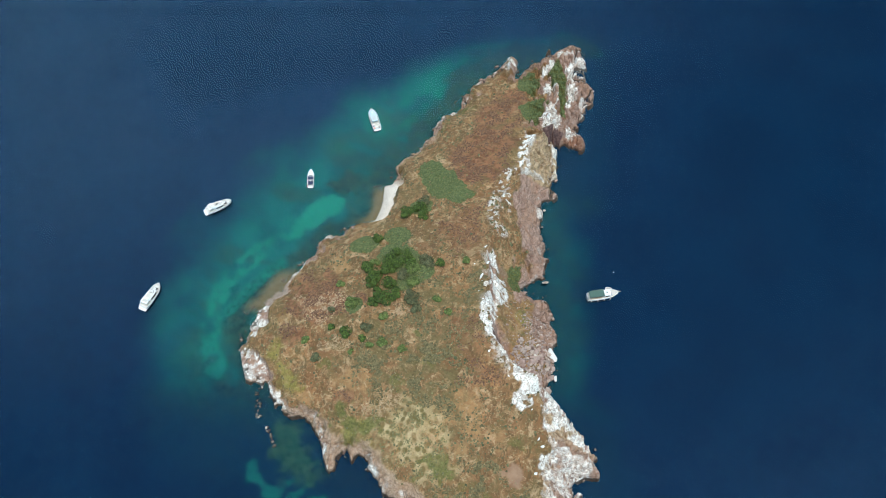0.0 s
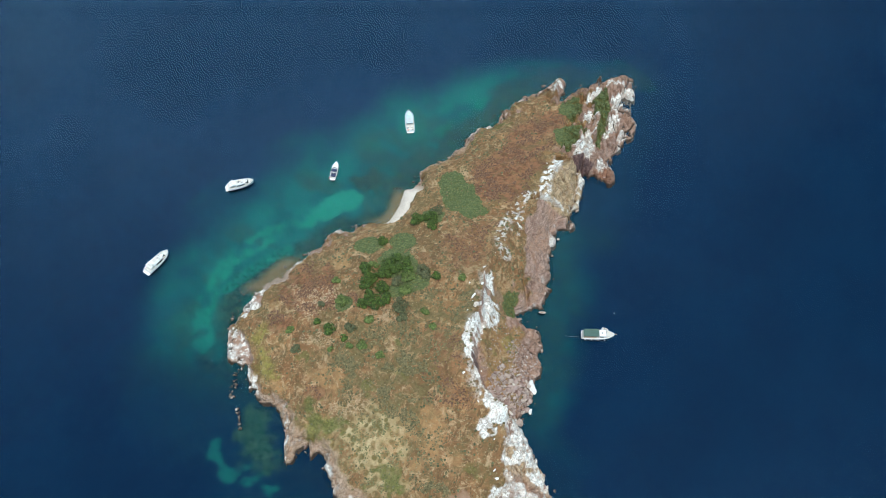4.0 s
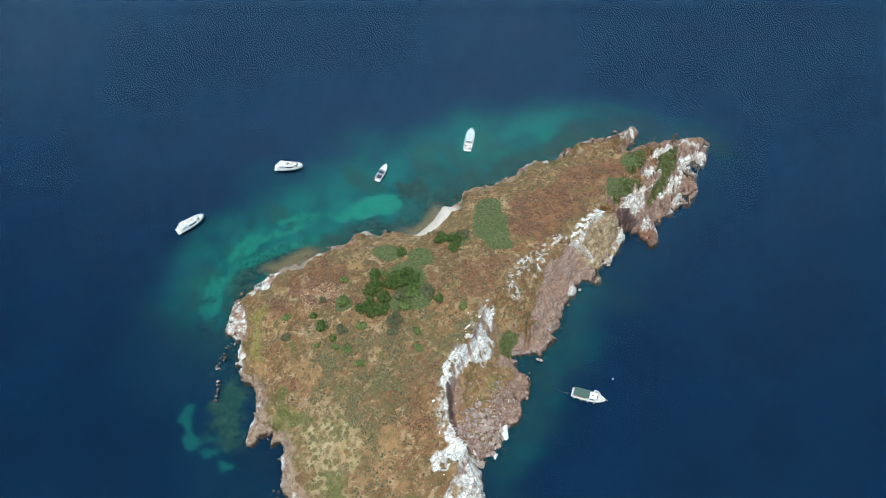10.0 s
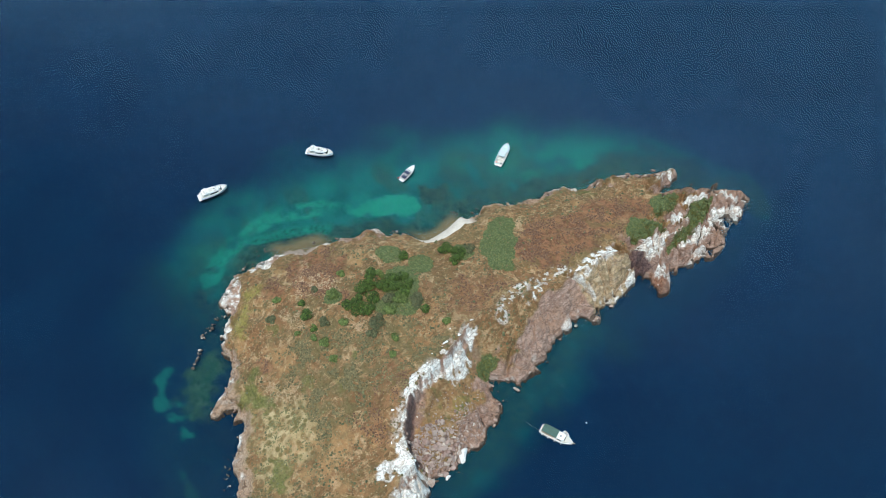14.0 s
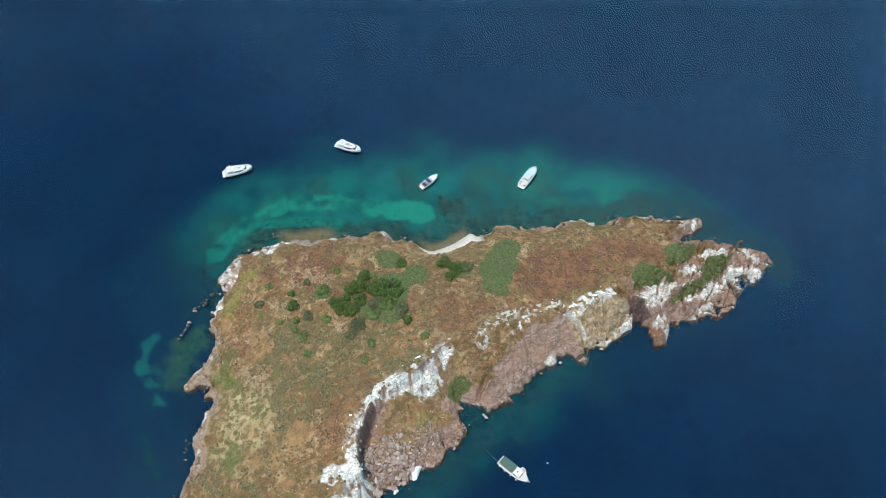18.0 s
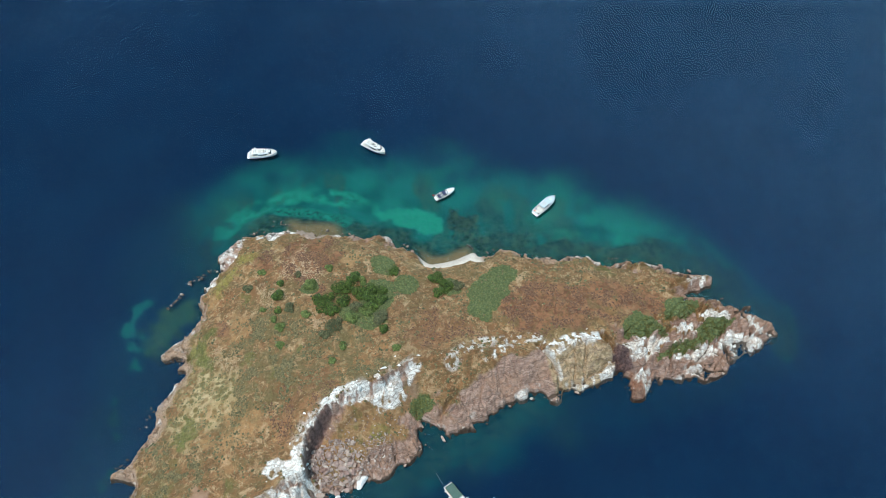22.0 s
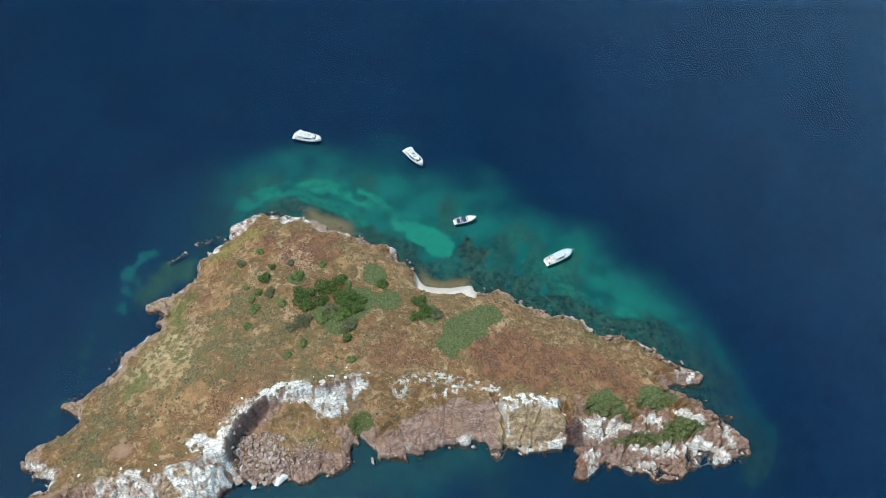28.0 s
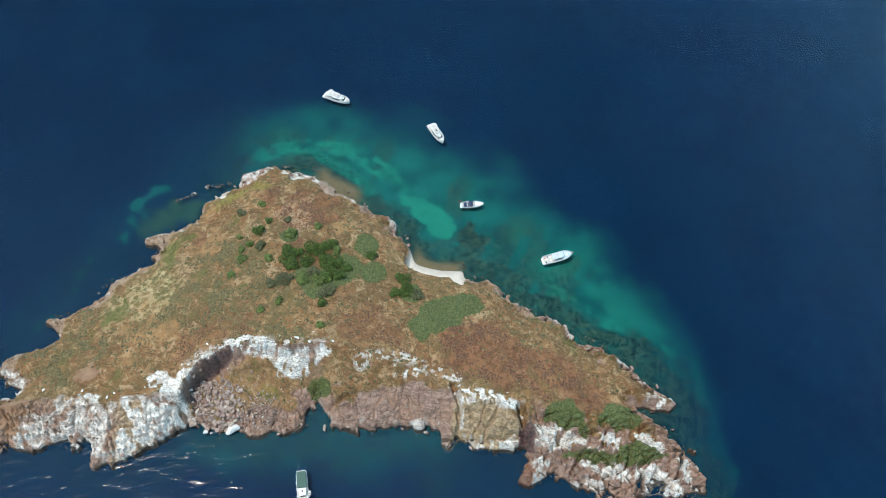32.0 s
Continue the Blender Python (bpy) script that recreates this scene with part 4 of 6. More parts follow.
    # weed grows along the shore, in a long belt to the north-east and round one dark hollow
    grown = area(x, y, [(-97, 54), (-100, 62), (-94, 73), (-83, 97), (-73, 119), (-68, 137), (-54, 164), (-34, 172), (-10, 176), (-8, 165), (-30, 150), (-60, 110), (-76, 76), (-84, 62)], 341, 4.0, 2.0, 9.0)
    hollow = area(x, y, [(-113, 60), (-106, 72), (-92, 69), (-96, 55), (-104, 56)], 343, 4.0, 1.5, 6.0)
    near_shore = smooth(15, 6, out + 10 * fbm(x, y, 8, 345, 3))
    patch = 0.5 * smooth(0.05, 0.22, fbm(x * 0.7 + 0.5 * y, y, 13, 347, 4)) * lee * smooth(0.75, 0.5, s)
    weed = np.clip(np.maximum.reduce([0.85 * grown, hollow, near_shore * (0.55 + 0.35 * lee), 0.6 * (1 - lee) * smooth(-0.15, 0.1, fbm(x, y, 15, 349, 3)), patch, 0.7 * lee * smooth(-52, -64, y)]), 0, 1)
    weed = weed * (1 - 0.95 * np.maximum.reduce([bright, belt, inner, south_sand]))
    speckle = np.maximum(inner, 0.6 * belt * smooth(-0.05, 0.1, fbm(x, y, 9, 351, 3)))
    # brown sand shallows in front of the two beaches
    shore = np.maximum(0.9 * smooth(37, 42, y) * smooth(64, 58, y) * smooth(8.0, 2.5, out + 4 * n) * (x < -70), 0.85 * smooth(-19, -12, y) * smooth(10, 3, y) * smooth(9.0, 3.0, out + 4 * n) * (x < -100))
    me, used = grid_mesh("sea_bed", xs, ys, z)
    store_field(me, "bed_field", used, sand, weed, clear)
    store_field(me, "shore_field", used, shore, speckle, olive)
    me.materials.append(MAT_BED)
    tagged(new("seabed", me), "sea floor of pale sand and dark weed sinking to blue depth", "sea floor", kind="structure")
    gx, gy = np.linspace(-2600, 2600, 14), np.linspace(-2600, 2600, 14)
    me, _ = grid_mesh("sea_surface", gx, gy, np.zeros((14, 14)))
    me.materials.append(MAT_WATER)
    tagged(new("water", me), "calm blue and turquoise sea rippled by light wind", "sea", kind="structure")


build_island()
build_sea()

# ------------------------------------------------------------------ shared mesh helpers
def part(name, bm, material, parent, label=""):
    """Links a bmesh as one mesh object under a thing or under a part."""
    me = bpy.data.meshes.new(name)
    bmesh.ops.recalc_face_normals(bm, faces=bm.faces)
    bm.to_mesh(me)
    bm.free()
    me.materials.append(material)
    ob = new(name, me)
    ob.parent = parent
    if label:
        ob["label"] = label
    return ob


def thing(name, label, category, m=None, group=""):
    ob = new(name)
    ob.empty_display_size = 0.5
    if m is not None:
        ob.matrix_basis = m
    return tagged(ob, label, category, group)


def loft(rings, closed=False, caps=True):
    """A skin over rings of points; closed: each ring is a loop."""
    bm = bmesh.new()
    rows = [[bm.verts.new(p) for p in ring] for ring in rings]
    n = len(rows[0])
    for a, b in zip(rows, rows[1:]):
        for i in range(n if closed else n - 1):
            j = (i + 1) % n
            q = [a[i], a[j], b[j], b[i]]
            try:
                bm.faces.new(q)
            except ValueError:
                pass
    if caps:
        for ring in (rows[0], rows[-1]):
            try:
                bm.faces.new(ring)
            except ValueError:
                pass
    bmesh.ops.remove_doubles(bm, verts=bm.verts, dist=1e-4)
    return bm


def block(x0, x1, y0, y1, z0, z1, taper=0.0, soft=0.05):
    """A rounded block; taper draws the top in along x and y."""
    t = taper
    bm = loft([[(x0, y0, z0), (x1, y0, z0), (x1, y1, z0), (x0, y1, z0)],
               [(x0 + t, y0 + t, z1), (x1 - t, y0 + t, z1), (x1 - t, y1 - t, z1), (x0 + t, y1 - t, z1)]], True)
    if soft > 0:
        bmesh.ops.bevel(bm, geom=list(bm.edges), offset=soft, segments=2, affect='EDGES', profile=0.6)
    return bm


def tube(points, radius, sides=6, closed=False):
    pts = [Vector(p) for p in points]
    rings = []
    n = len(pts)
    for i, p in enumerate(pts):
        a = pts[(i - 1) % n] if closed or i else pts[0]
        b = pts[(i + 1) % n] if closed or i < n - 1 else pts[-1]
        way = (b - a).normalized()
        u = way.cross(Vector((0.13, 0.21, 0.97))).normalized()
        v = way.cross(u)
        rings.append([p + radius * (math.cos(k) * u + math.sin(k) * v) for k in (2 * math.pi * s / sides for s in range(sides))])
    if closed:
        rings.append(rings[0])
    return loft(rings, True, not closed)


def merged(*meshes):
    bm = bmesh.new()
    for b in meshes:
        me = bpy.data.meshes.new("tmp")
        b.to_mesh(me)
        b.free()
        bm.from_mesh(me)
        bpy.data.meshes.remove(me)
    return bm


def plate(outline, z0, z1, draw=0.0, soft=0.0, lift=0.0):
    """A plan outline raised to a body; draw shrinks the top towards the middle, lift raises the top's front end."""
    cx = sum(p[0] for p in outline) / len(outline)
    xs = [p[0] for p in outline]
    span = max(xs) - min(xs)
    low = [(x, y, z0) for x, y in outline]
    top = [(cx + (x - cx) * (1 - draw), y * (1 - draw), z1 + lift * (x - min(xs)) / span) for x, y in outline]
    bm = loft([low, top], True)
    if soft > 0:
        bmesh.ops.bevel(bm, geom=[e for e in bm.edges], offset=soft, segments=2, affect='EDGES', profile=0.6)
    return bm


GELCOAT = plain("white_gelcoat", (0.70, 0.70, 0.69), 0.28, vary=0.05, scale=0.8)
PALEBLUE = plain("pale_blue_gelcoat", (0.42, 0.50, 0.54), 0.3, vary=0.06, scale=0.8)
DECK = plain("cream_deck", (0.50, 0.47, 0.42), 0.55, vary=0.10, scale=3)
TEAK = plain("grey_teak", (0.30, 0.24, 0.18), 0.6, vary=0.25, scale=4)
GLASS = plain("dark_boat_glass", (0.012, 0.016, 0.02), 0.08, vary=0.2, scale=1)
CHROME = plain("stainless_steel", (0.62, 0.62, 0.62), 0.25, 1.0, 0.08)
RUBBER = plain("grey_rubber", (0.45, 0.45, 0.45), 0.6, vary=0.15)
DARK = plain("dark_plastic", (0.03, 0.03, 0.035), 0.5, vary=0.25)
NAVY = plain("navy_canvas", (0.018, 0.03, 0.085), 0.75, vary=0.25, scale=3)
GREENCLOTH = plain("green_canvas", (0.055, 0.105, 0.085), 0.85, vary=0.25, scale=2)
REDCLOTH = plain("red_cloth", (0.55, 0.02, 0.02), 0.7, vary=0.2)
CUSHION = plain("white_cushion", (0.62, 0.60, 0.56), 0.7, vary=0.08, scale=4)
BLUEBAND = plain("blue_boot_stripe", (0.02, 0.05, 0.16), 0.4, vary=0.1)
ROPE = plain("pale_rope", (0.5, 0.47, 0.4), 0.8, vary=0.2, scale=6)
ORANGE = plain("orange_plastic", (0.75, 0.09, 0.03), 0.5, vary=0.1)


def beam_at(u, B, full=0.55, power=2.2):
    b = B / 2 * (0.90 + 0.10 * min(1, u / 0.25))
    if u > full:
        b *= max(0.0, 1 - ((u - full) / (1 - full)) ** power)
    return b


def sheer_at(u, h, rise):
    return h + rise * max(0.0, u - 0.25) ** 1.6


def make_hull(L, B, h, rise, full=0.55, power=2.2, draft=0.5):
    rings = []
    for i in range(19):
        u = i / 18
        x = -L / 2 + L * u
        b, z = max(beam_at(u, B, full, power), 0.02), sheer_at(u, h, rise)
        rake = 0.10 * L * max(0, u - 0.75) * 1.2
        c = 0.80 - 0.45 * max(0.0, u - 0.45)
        rings.append([(x, b, z), (x - 0.2 * rake, b * 0.985, z * 0.72), (x - rake * 0.6, b * (c + 0.12), 0.18), (x - rake, b * c, -0.12), (x - rake, 0, -draft * (1 - 0.6 * u)),
                      (x - rake, -b * c, -0.12), (x - rake * 0.6, -b * (c + 0.12), 0.18), (x - 0.2 * rake, -b * 0.985, z * 0.72), (x, -b, z)])
    return loft(rings, False, True)


def deck_outline(L, B, inset, u0=0.0, u1=1.0, full=0.55, power=2.2, n=16):
    left = []
    for i in range(n + 1):
        u = u0 + (u1 - u0) * i / n
        left.append((-L / 2 + L * u, max(beam_at(u, B, full, power) - inset, 0.015)))
    return left + [(x, -y) for x, y in reversed(left)]


def make_deck(L, B, h, rise, inset, drop, u0=0.0, u1=0.985, full=0.55, power=2.2):
    rings = []
    for i in range(17):
        u = u0 + (u1 - u0) * i / 16
        b = max(beam_at(u, B, full, power) - inset, 0.02)
        z = sheer_at(u, h, rise) - drop
        x = -L / 2 + L * u
        rings.append([(x, b, z), (x, b * 0.5, z + 0.05), (x, 0, z + 0.07), (x, -b * 0.5, z + 0.05), (x, -b, z), (x, -b, z - 0.06), (x, b, z - 0.06)])
    return loft(rings, True)


def rail(L, B, h, rise, inset, height, u0, u1, full=0.55, power=2.2, posts=7):
    side = []
    for k in range(13):
        u = u0 + (u1 - u0) * k / 12
        side.append((-L / 2 + L * u, max(beam_at(u, B, full, power) - inset, 0.03), sheer_at(u, h, rise) + height))
    pts = side + [(x, -y, z) for x, y, z in reversed(side)]
    bars = [tube(pts, 0.035, 5)]
    for k in range(posts):
        u = u0 + (u1 - u0) * k / (posts - 1)
        for s in (1, -1):
            x, y, z = -L / 2 + L * u, s * max(beam_at(u, B, full, power) - inset, 0.03), sheer_at(u, h, rise)
            bars.append(tube([(x, y, z - 0.05), (x, y, z + height)], 0.03, 5))
    return merged(*bars)


def gunwale(L, B, h, rise, full, power, thick=0.09):
    side = [(-L / 2 + L * k / 20, max(beam_at(k / 20, B, full, power) - 0.03, 0.02), sheer_at(k / 20, h, rise)) for k in range(21)]
    return tube(side + [(x, -y, z) for x, y, z in reversed(side)], thick, 6, True)


def bow_pad(x0, x1, w, z):
    return block(x0, x1, -w, w, z, z + 0.16, 0.04, 0.05)


def flybridge_yacht(name, label, L, B, m, second=False):
    """A motor yacht with a saloon, a flybridge and an open aft cockpit."""
    t = thing(name, label, "yacht", m)
    h, rise, full, power = 1.35, 1.15, 0.55, 2.9
    hull = part("hull", make_hull(L, B, h, rise, full, power), GELCOAT, t, "white gloss hull")
    part("boot_stripe", merged(*(tube([(-L / 2 + L * k / 12 - (0.12 * L * max(0, k / 12 - 0.75) * 0.7), s * (beam_at(k / 12, B, full, power) * (0.93 - 0.45 * max(0.0, k / 12 - 0.45))), 0.17)
                                       for k in range(12)], 0.05, 4) for s in (1, -1))), BLUEBAND, hull)
    part("gunwale", gunwale(L, B, h, rise, full, power), GELCOAT, t)
    part("foredeck", make_deck(L, B, h, rise, 0.22, 0.06, 0.42, 0.985, full, power), DECK, t, "cream foredeck")
    part("cockpit_sole", block(-L / 2 + 0.3, -0.18 * L, -B / 2 + 0.35, B / 2 - 0.35, 0.75, 0.9, 0, 0.02), DECK, t, "cream cockpit floor")
    plat = part("swim_platform", block(-L / 2 - 1.15, -L / 2 + 0.15, -B / 2 + 0.3, B / 2 - 0.3, 0.28, 0.45, 0.02, 0.05), GELCOAT, t)
    part("platform_edge", block(-L / 2 - 1.2, -L / 2 - 1.1, -B / 2 + 0.35, B / 2 - 0.35, 0.3, 0.5, 0, 0.02), RUBBER, plat)
    house = [(-0.20 * L, B / 2 - 0.55), (0.06 * L, B / 2 - 0.55), (0.17 * L, B / 2 - 0.85), (0.27 * L, 0.5), (0.285 * L, 0.0)]
    house = house + [(x, -y) for x, y in reversed(house[:-1])]
    cabin = part("saloon", plate(house, 1.25, 2.75, 0.10, 0.10), GELCOAT, t, "white moulded saloon")
    for s in (1, -1):
        ring = [(-0.17 * L, s * (B / 2 - 0.38), 1.75), (0.09 * L, s * (B / 2 - 0.40), 1.75), (0.155 * L, s * (B / 2 - 0.72), 2.0), (0.10 * L, s * (B / 2 - 0.92), 2.62), (-0.15 * L, s * (B / 2 - 0.88), 2.62)]
        part("side_window", loft([[(x, y - s * 0.12, z - 0.1) for x, y, z in ring], ring], True), GLASS, cabin, "dark tinted side window")
    for y0, y1 in ((-1.25, -0.46), (-0.40, 0.40), (0.46, 1.25)):
        bend = 0.18 * (abs(y0 + y1) > 0.5)
        ring = [(0.315 * L - bend - 0.25 * (y0 < -1), y0, 1.78), (0.315 * L - bend - 0.25 * (y1 > 1), y1, 1.78), (0.205 * L - bend, y1 * 0.86, 2.80), (0.205 * L - bend, y0 * 0.86, 2.80)]
        part("windscreen_pane", loft([[(x - 0.12, y, z - 0.12) for x, y, z in ring], ring], True), GLASS, cabin, "dark windscreen pane")
    roof = [(-0.40 * L, B / 2 - 0.55), (-0.20 * L, B / 2 - 0.85), (0.05 * L, B / 2 - 1.0), (0.13 * L, B / 2 - 1.35), (0.15 * L, 0)]
    roof = roof + [(x, -y) for x, y in reversed(roof[:-1])]
    fly = part("flybridge", plate(roof, 2.72, 2.95, 0.02, 0.06), GELCOAT, t, "white flybridge deck")
    part("flybridge_wall", merged(*(tube([(x, y, 3.05) for x, y in roof[:5]] if k == 0 else [(x, y, 3.05) for x, y in roof[4:]], 0.16, 6) for k in (0, 1))), GELCOAT, fly)
    part("flybridge_floor", block(-0.36 * L, 0.06 * L, -B / 2 + 1.15, B / 2 - 1.15, 2.94, 2.99, 0, 0.01), DECK, fly)
    for k, (x0, x1, y0, y1) in enumerate([(-0.25 * L, -0.17 * L, -1.15, 1.15), (-0.05 * L, 0.0, 0.35, 1.15), (-0.05 * L, 0.0, -1.15, -0.35)]):
        part("seat", block(x0, x1, y0, y1, 2.97, 3.35, 0.04, 0.06), CUSHION, fly, "white padded seat")
    part("console", block(0.045 * L, 0.085 * L, 0.2, 1.2, 2.95, 3.55, 0.1, 0.05), GELCOAT, fly)
    part("fly_windscreen", tube([(0.04 * L, B / 2 - 0.75, 3.3), (0.115 * L, 0.7, 3.35), (0.125 * L, 0, 3.35), (0.115 * L, -0.7, 3.35), (0.04 * L, -B / 2 + 0.75, 3.3)], 0.12, 5), GLASS, fly, "low smoked wind deflector")
    arch = [(-0.24 * L, B / 2 - 0.5, 2.9), (-0.28 * L, B / 2 - 0.6, 3.9), (-0.29 * L, B / 2 - 1.0, 4.15), (-0.29 * L, -B / 2 + 1.0, 4.15), (-0.28 * L, -B / 2 + 0.6, 3.9), (-0.24 * L, -B / 2 + 0.5, 2.9)]
    ar = part("radar_arch", tube(arch, 0.16, 6), GELCOAT, t, "white radar arch")
    dome = bmesh.new()
    bmesh.ops.create_uvsphere(dome, u_segments=10, v_segments=6, radius=0.36, matrix=Matrix.Translation((-0.29 * L, 0, 4.4)) @ Matrix.Diagonal((1, 1, 0.6, 1)))
    part("radar_dome", dome, GELCOAT, ar)
    part("antenna", tube([(-0.29 * L, 0.9, 4.15), (-0.32 * L, 0.95, 6.0)], 0.03, 5), CHROME, ar)
    part("bow_rail", rail(L, B, h, rise, 0.12, 0.62, 0.45, 0.985, full, power), CHROME, t, "polished steel bow rail")
    if second:
        part("tender_cover", block(-0.08 * L, -0.02 * L, -0.55, 0.45, 2.98, 3.45, 0.1, 0.1), DARK, fly, "dark folded cover")
        for s in (0.55, -0.55):
            part("sun_pad", block(0.30 * L, 0.39 * L, s - 0.45, s + 0.45, h + rise * 0.35, h + rise * 0.35 + 0.18, 0.03, 0.05), CUSHION, t)
    else:
        part("sun_pad", bow_pad(0.29 * L, 0.40 * L, 0.85, h + rise * 0.33), CUSHION, t, "white foredeck cushion")
        part("hatch", block(0.02 * L, 0.06 * L, -0.3, 0.3, 2.95, 3.02, 0.02, 0.02), GLASS, fly)
    part("cockpit_sofa", merged(block(-L / 2 + 0.35, -L / 2 + 0.95, -B / 2 + 0.6, B / 2 - 0.6, 0.88, 1.35, 0.03, 0.06), block(-L / 2 + 0.3, -L / 2 + 0.5, -B / 2 + 0.5, B / 2 - 0.5, 1.3, 1.75, 0.03, 0.06)), CUSHION, t)
    part("cockpit_table", merged(block(-0.36 * L, -0.28 * L, -0.6, 0.6, 1.5, 1.58, 0.02, 0.02), block(-0.33 * L, -0.31 * L, -0.1, 0.1, 0.85, 1.52, 0, 0.02)), TEAK, t)
    part("anchor_roller", block(L / 2 - 0.45, L / 2 + 0.25, -0.12, 0.12, h + rise * 0.62, h + rise * 0.62 + 0.14, 0.02, 0.02), CHROME, t)
    return t


def sports_cruiser(m):
    """An open sports cruiser with navy cushions and a red ensign."""
    L, B = 10.2, 3.3
    t = thing("sports_cruiser", "small white sports cruiser with navy covers and red flag", "motorboat", m)
    h, rise, full, power = 1.05, 0.75, 0.5, 2.6
    part("hull", make_hull(L, B, h, rise, full, power), GELCOAT, t, "white gloss hull")
    part("gunwale", gunwale(L, B, h, rise, full, power, 0.07), GELCOAT, t)
    fd = part("foredeck", make_deck(L, B, h, rise, 0.16, 0.03, 0.50, 0.985, full, power), GELCOAT, t)
    part("hatch", block(0.20 * L, 0.255 * L, -0.3, 0.3, h + 0.18, h + 0.30, 0.03, 0.02), GLASS, fd)
    part("cabin_trunk", plate([(0.02 * L, 1.15), (0.16 * L, 0.95), (0.30 * L, 0.45), (0.33 * L, 0), (0.30 * L, -0.45), (0.16 * L, -0.95), (0.02 * L, -1.15)], h, h + 0.42, 0.12, 0.05), GELCOAT, t)
    part("cockpit_floor", block(-L / 2 + 0.5, 0.03 * L, -B / 2 + 0.35, B / 2 - 0.35, 0.45, 0.62, 0, 0.02), DECK, t)
    part("windscreen", tube([(-0.10 * L, 1.35, h + 0.3), (0.02 * L, 1.2, h + 0.55), (0.085 * L, 0.6, h + 0.62), (0.095 * L, 0, h + 0.62), (0.085 * L, -0.6, h + 0.62), (0.02 * L, -1.2, h + 0.55), (-0.10 * L, -1.35, h + 0.3)], 0.16, 5), GLASS, t, "wraparound dark windscreen")
    part("canopy", plate([(-0.16 * L, 1.3), (-0.03 * L, 1.2), (0.0, 0.6), (0.0, -0.6), (-0.03 * L, -1.2), (-0.16 * L, -1.3)], h + 0.75, h + 1.0, 0.08, 0.06), NAVY, t, "navy canvas canopy")
    for y in (0.7, -0.7):
        part("seat", block(-0.235 * L, -0.175 * L, y - 0.4, y + 0.4, 0.6, 1.35, 0.04, 0.06), NAVY, t, "navy helm seat")
    part("aft_sun_pad", block(-0.40 * L, -0.27 * L, -1.15, 1.15, 0.75, 1.22, 0.05, 0.08), NAVY, t, "navy cushioned sun pad")
    pl = part("swim_platform", block(-L / 2 - 0.75, -L / 2 + 0.2, -1.3, 1.3, 0.25, 0.4, 0.02, 0.05), GELCOAT, t)
    part("ladder", merged(*(tube([(-L / 2 - 0.78, y, 0.4), (-L / 2 - 0.8, y, -0.3)], 0.03, 5) for y in (0.2, 0.55))), CHROME, pl)
    part("bow_rail", rail(L, B, h, rise, 0.1, 0.5, 0.5, 0.985, full, power, 5), CHROME, t)
    part("flag_staff", tube([(-L / 2 + 0.05, 1.0, 1.0), (-L / 2 - 0.5, 1.1, 2.5)], 0.03, 5), TEAK, t)
    fl = [[(-L / 2 - 0.4 - 0.95 * k / 6, 1.1 + 0.10 * math.sin(k * 1.4) + 0.25 * k / 6, z) for z in (1.65, 2.4)] for k in range(7)]
    part("flag", loft([[a, b, (b[0], b[1] + 0.03, b[2]), (a[0], a[1] + 0.03, a[2])] for a, b in fl], True), REDCLOTH, t, "red cloth flag")
    part("radar_arch", tube([(-0.22 * L, 1.4, h), (-0.26 * L, 1.35, h + 1.1), (-0.265 * L, 0, h + 1.25), (-0.26 * L, -1.35, h + 1.1), (-0.22 * L, -1.4, h)], 0.11, 6), GELCOAT, t)
    return t


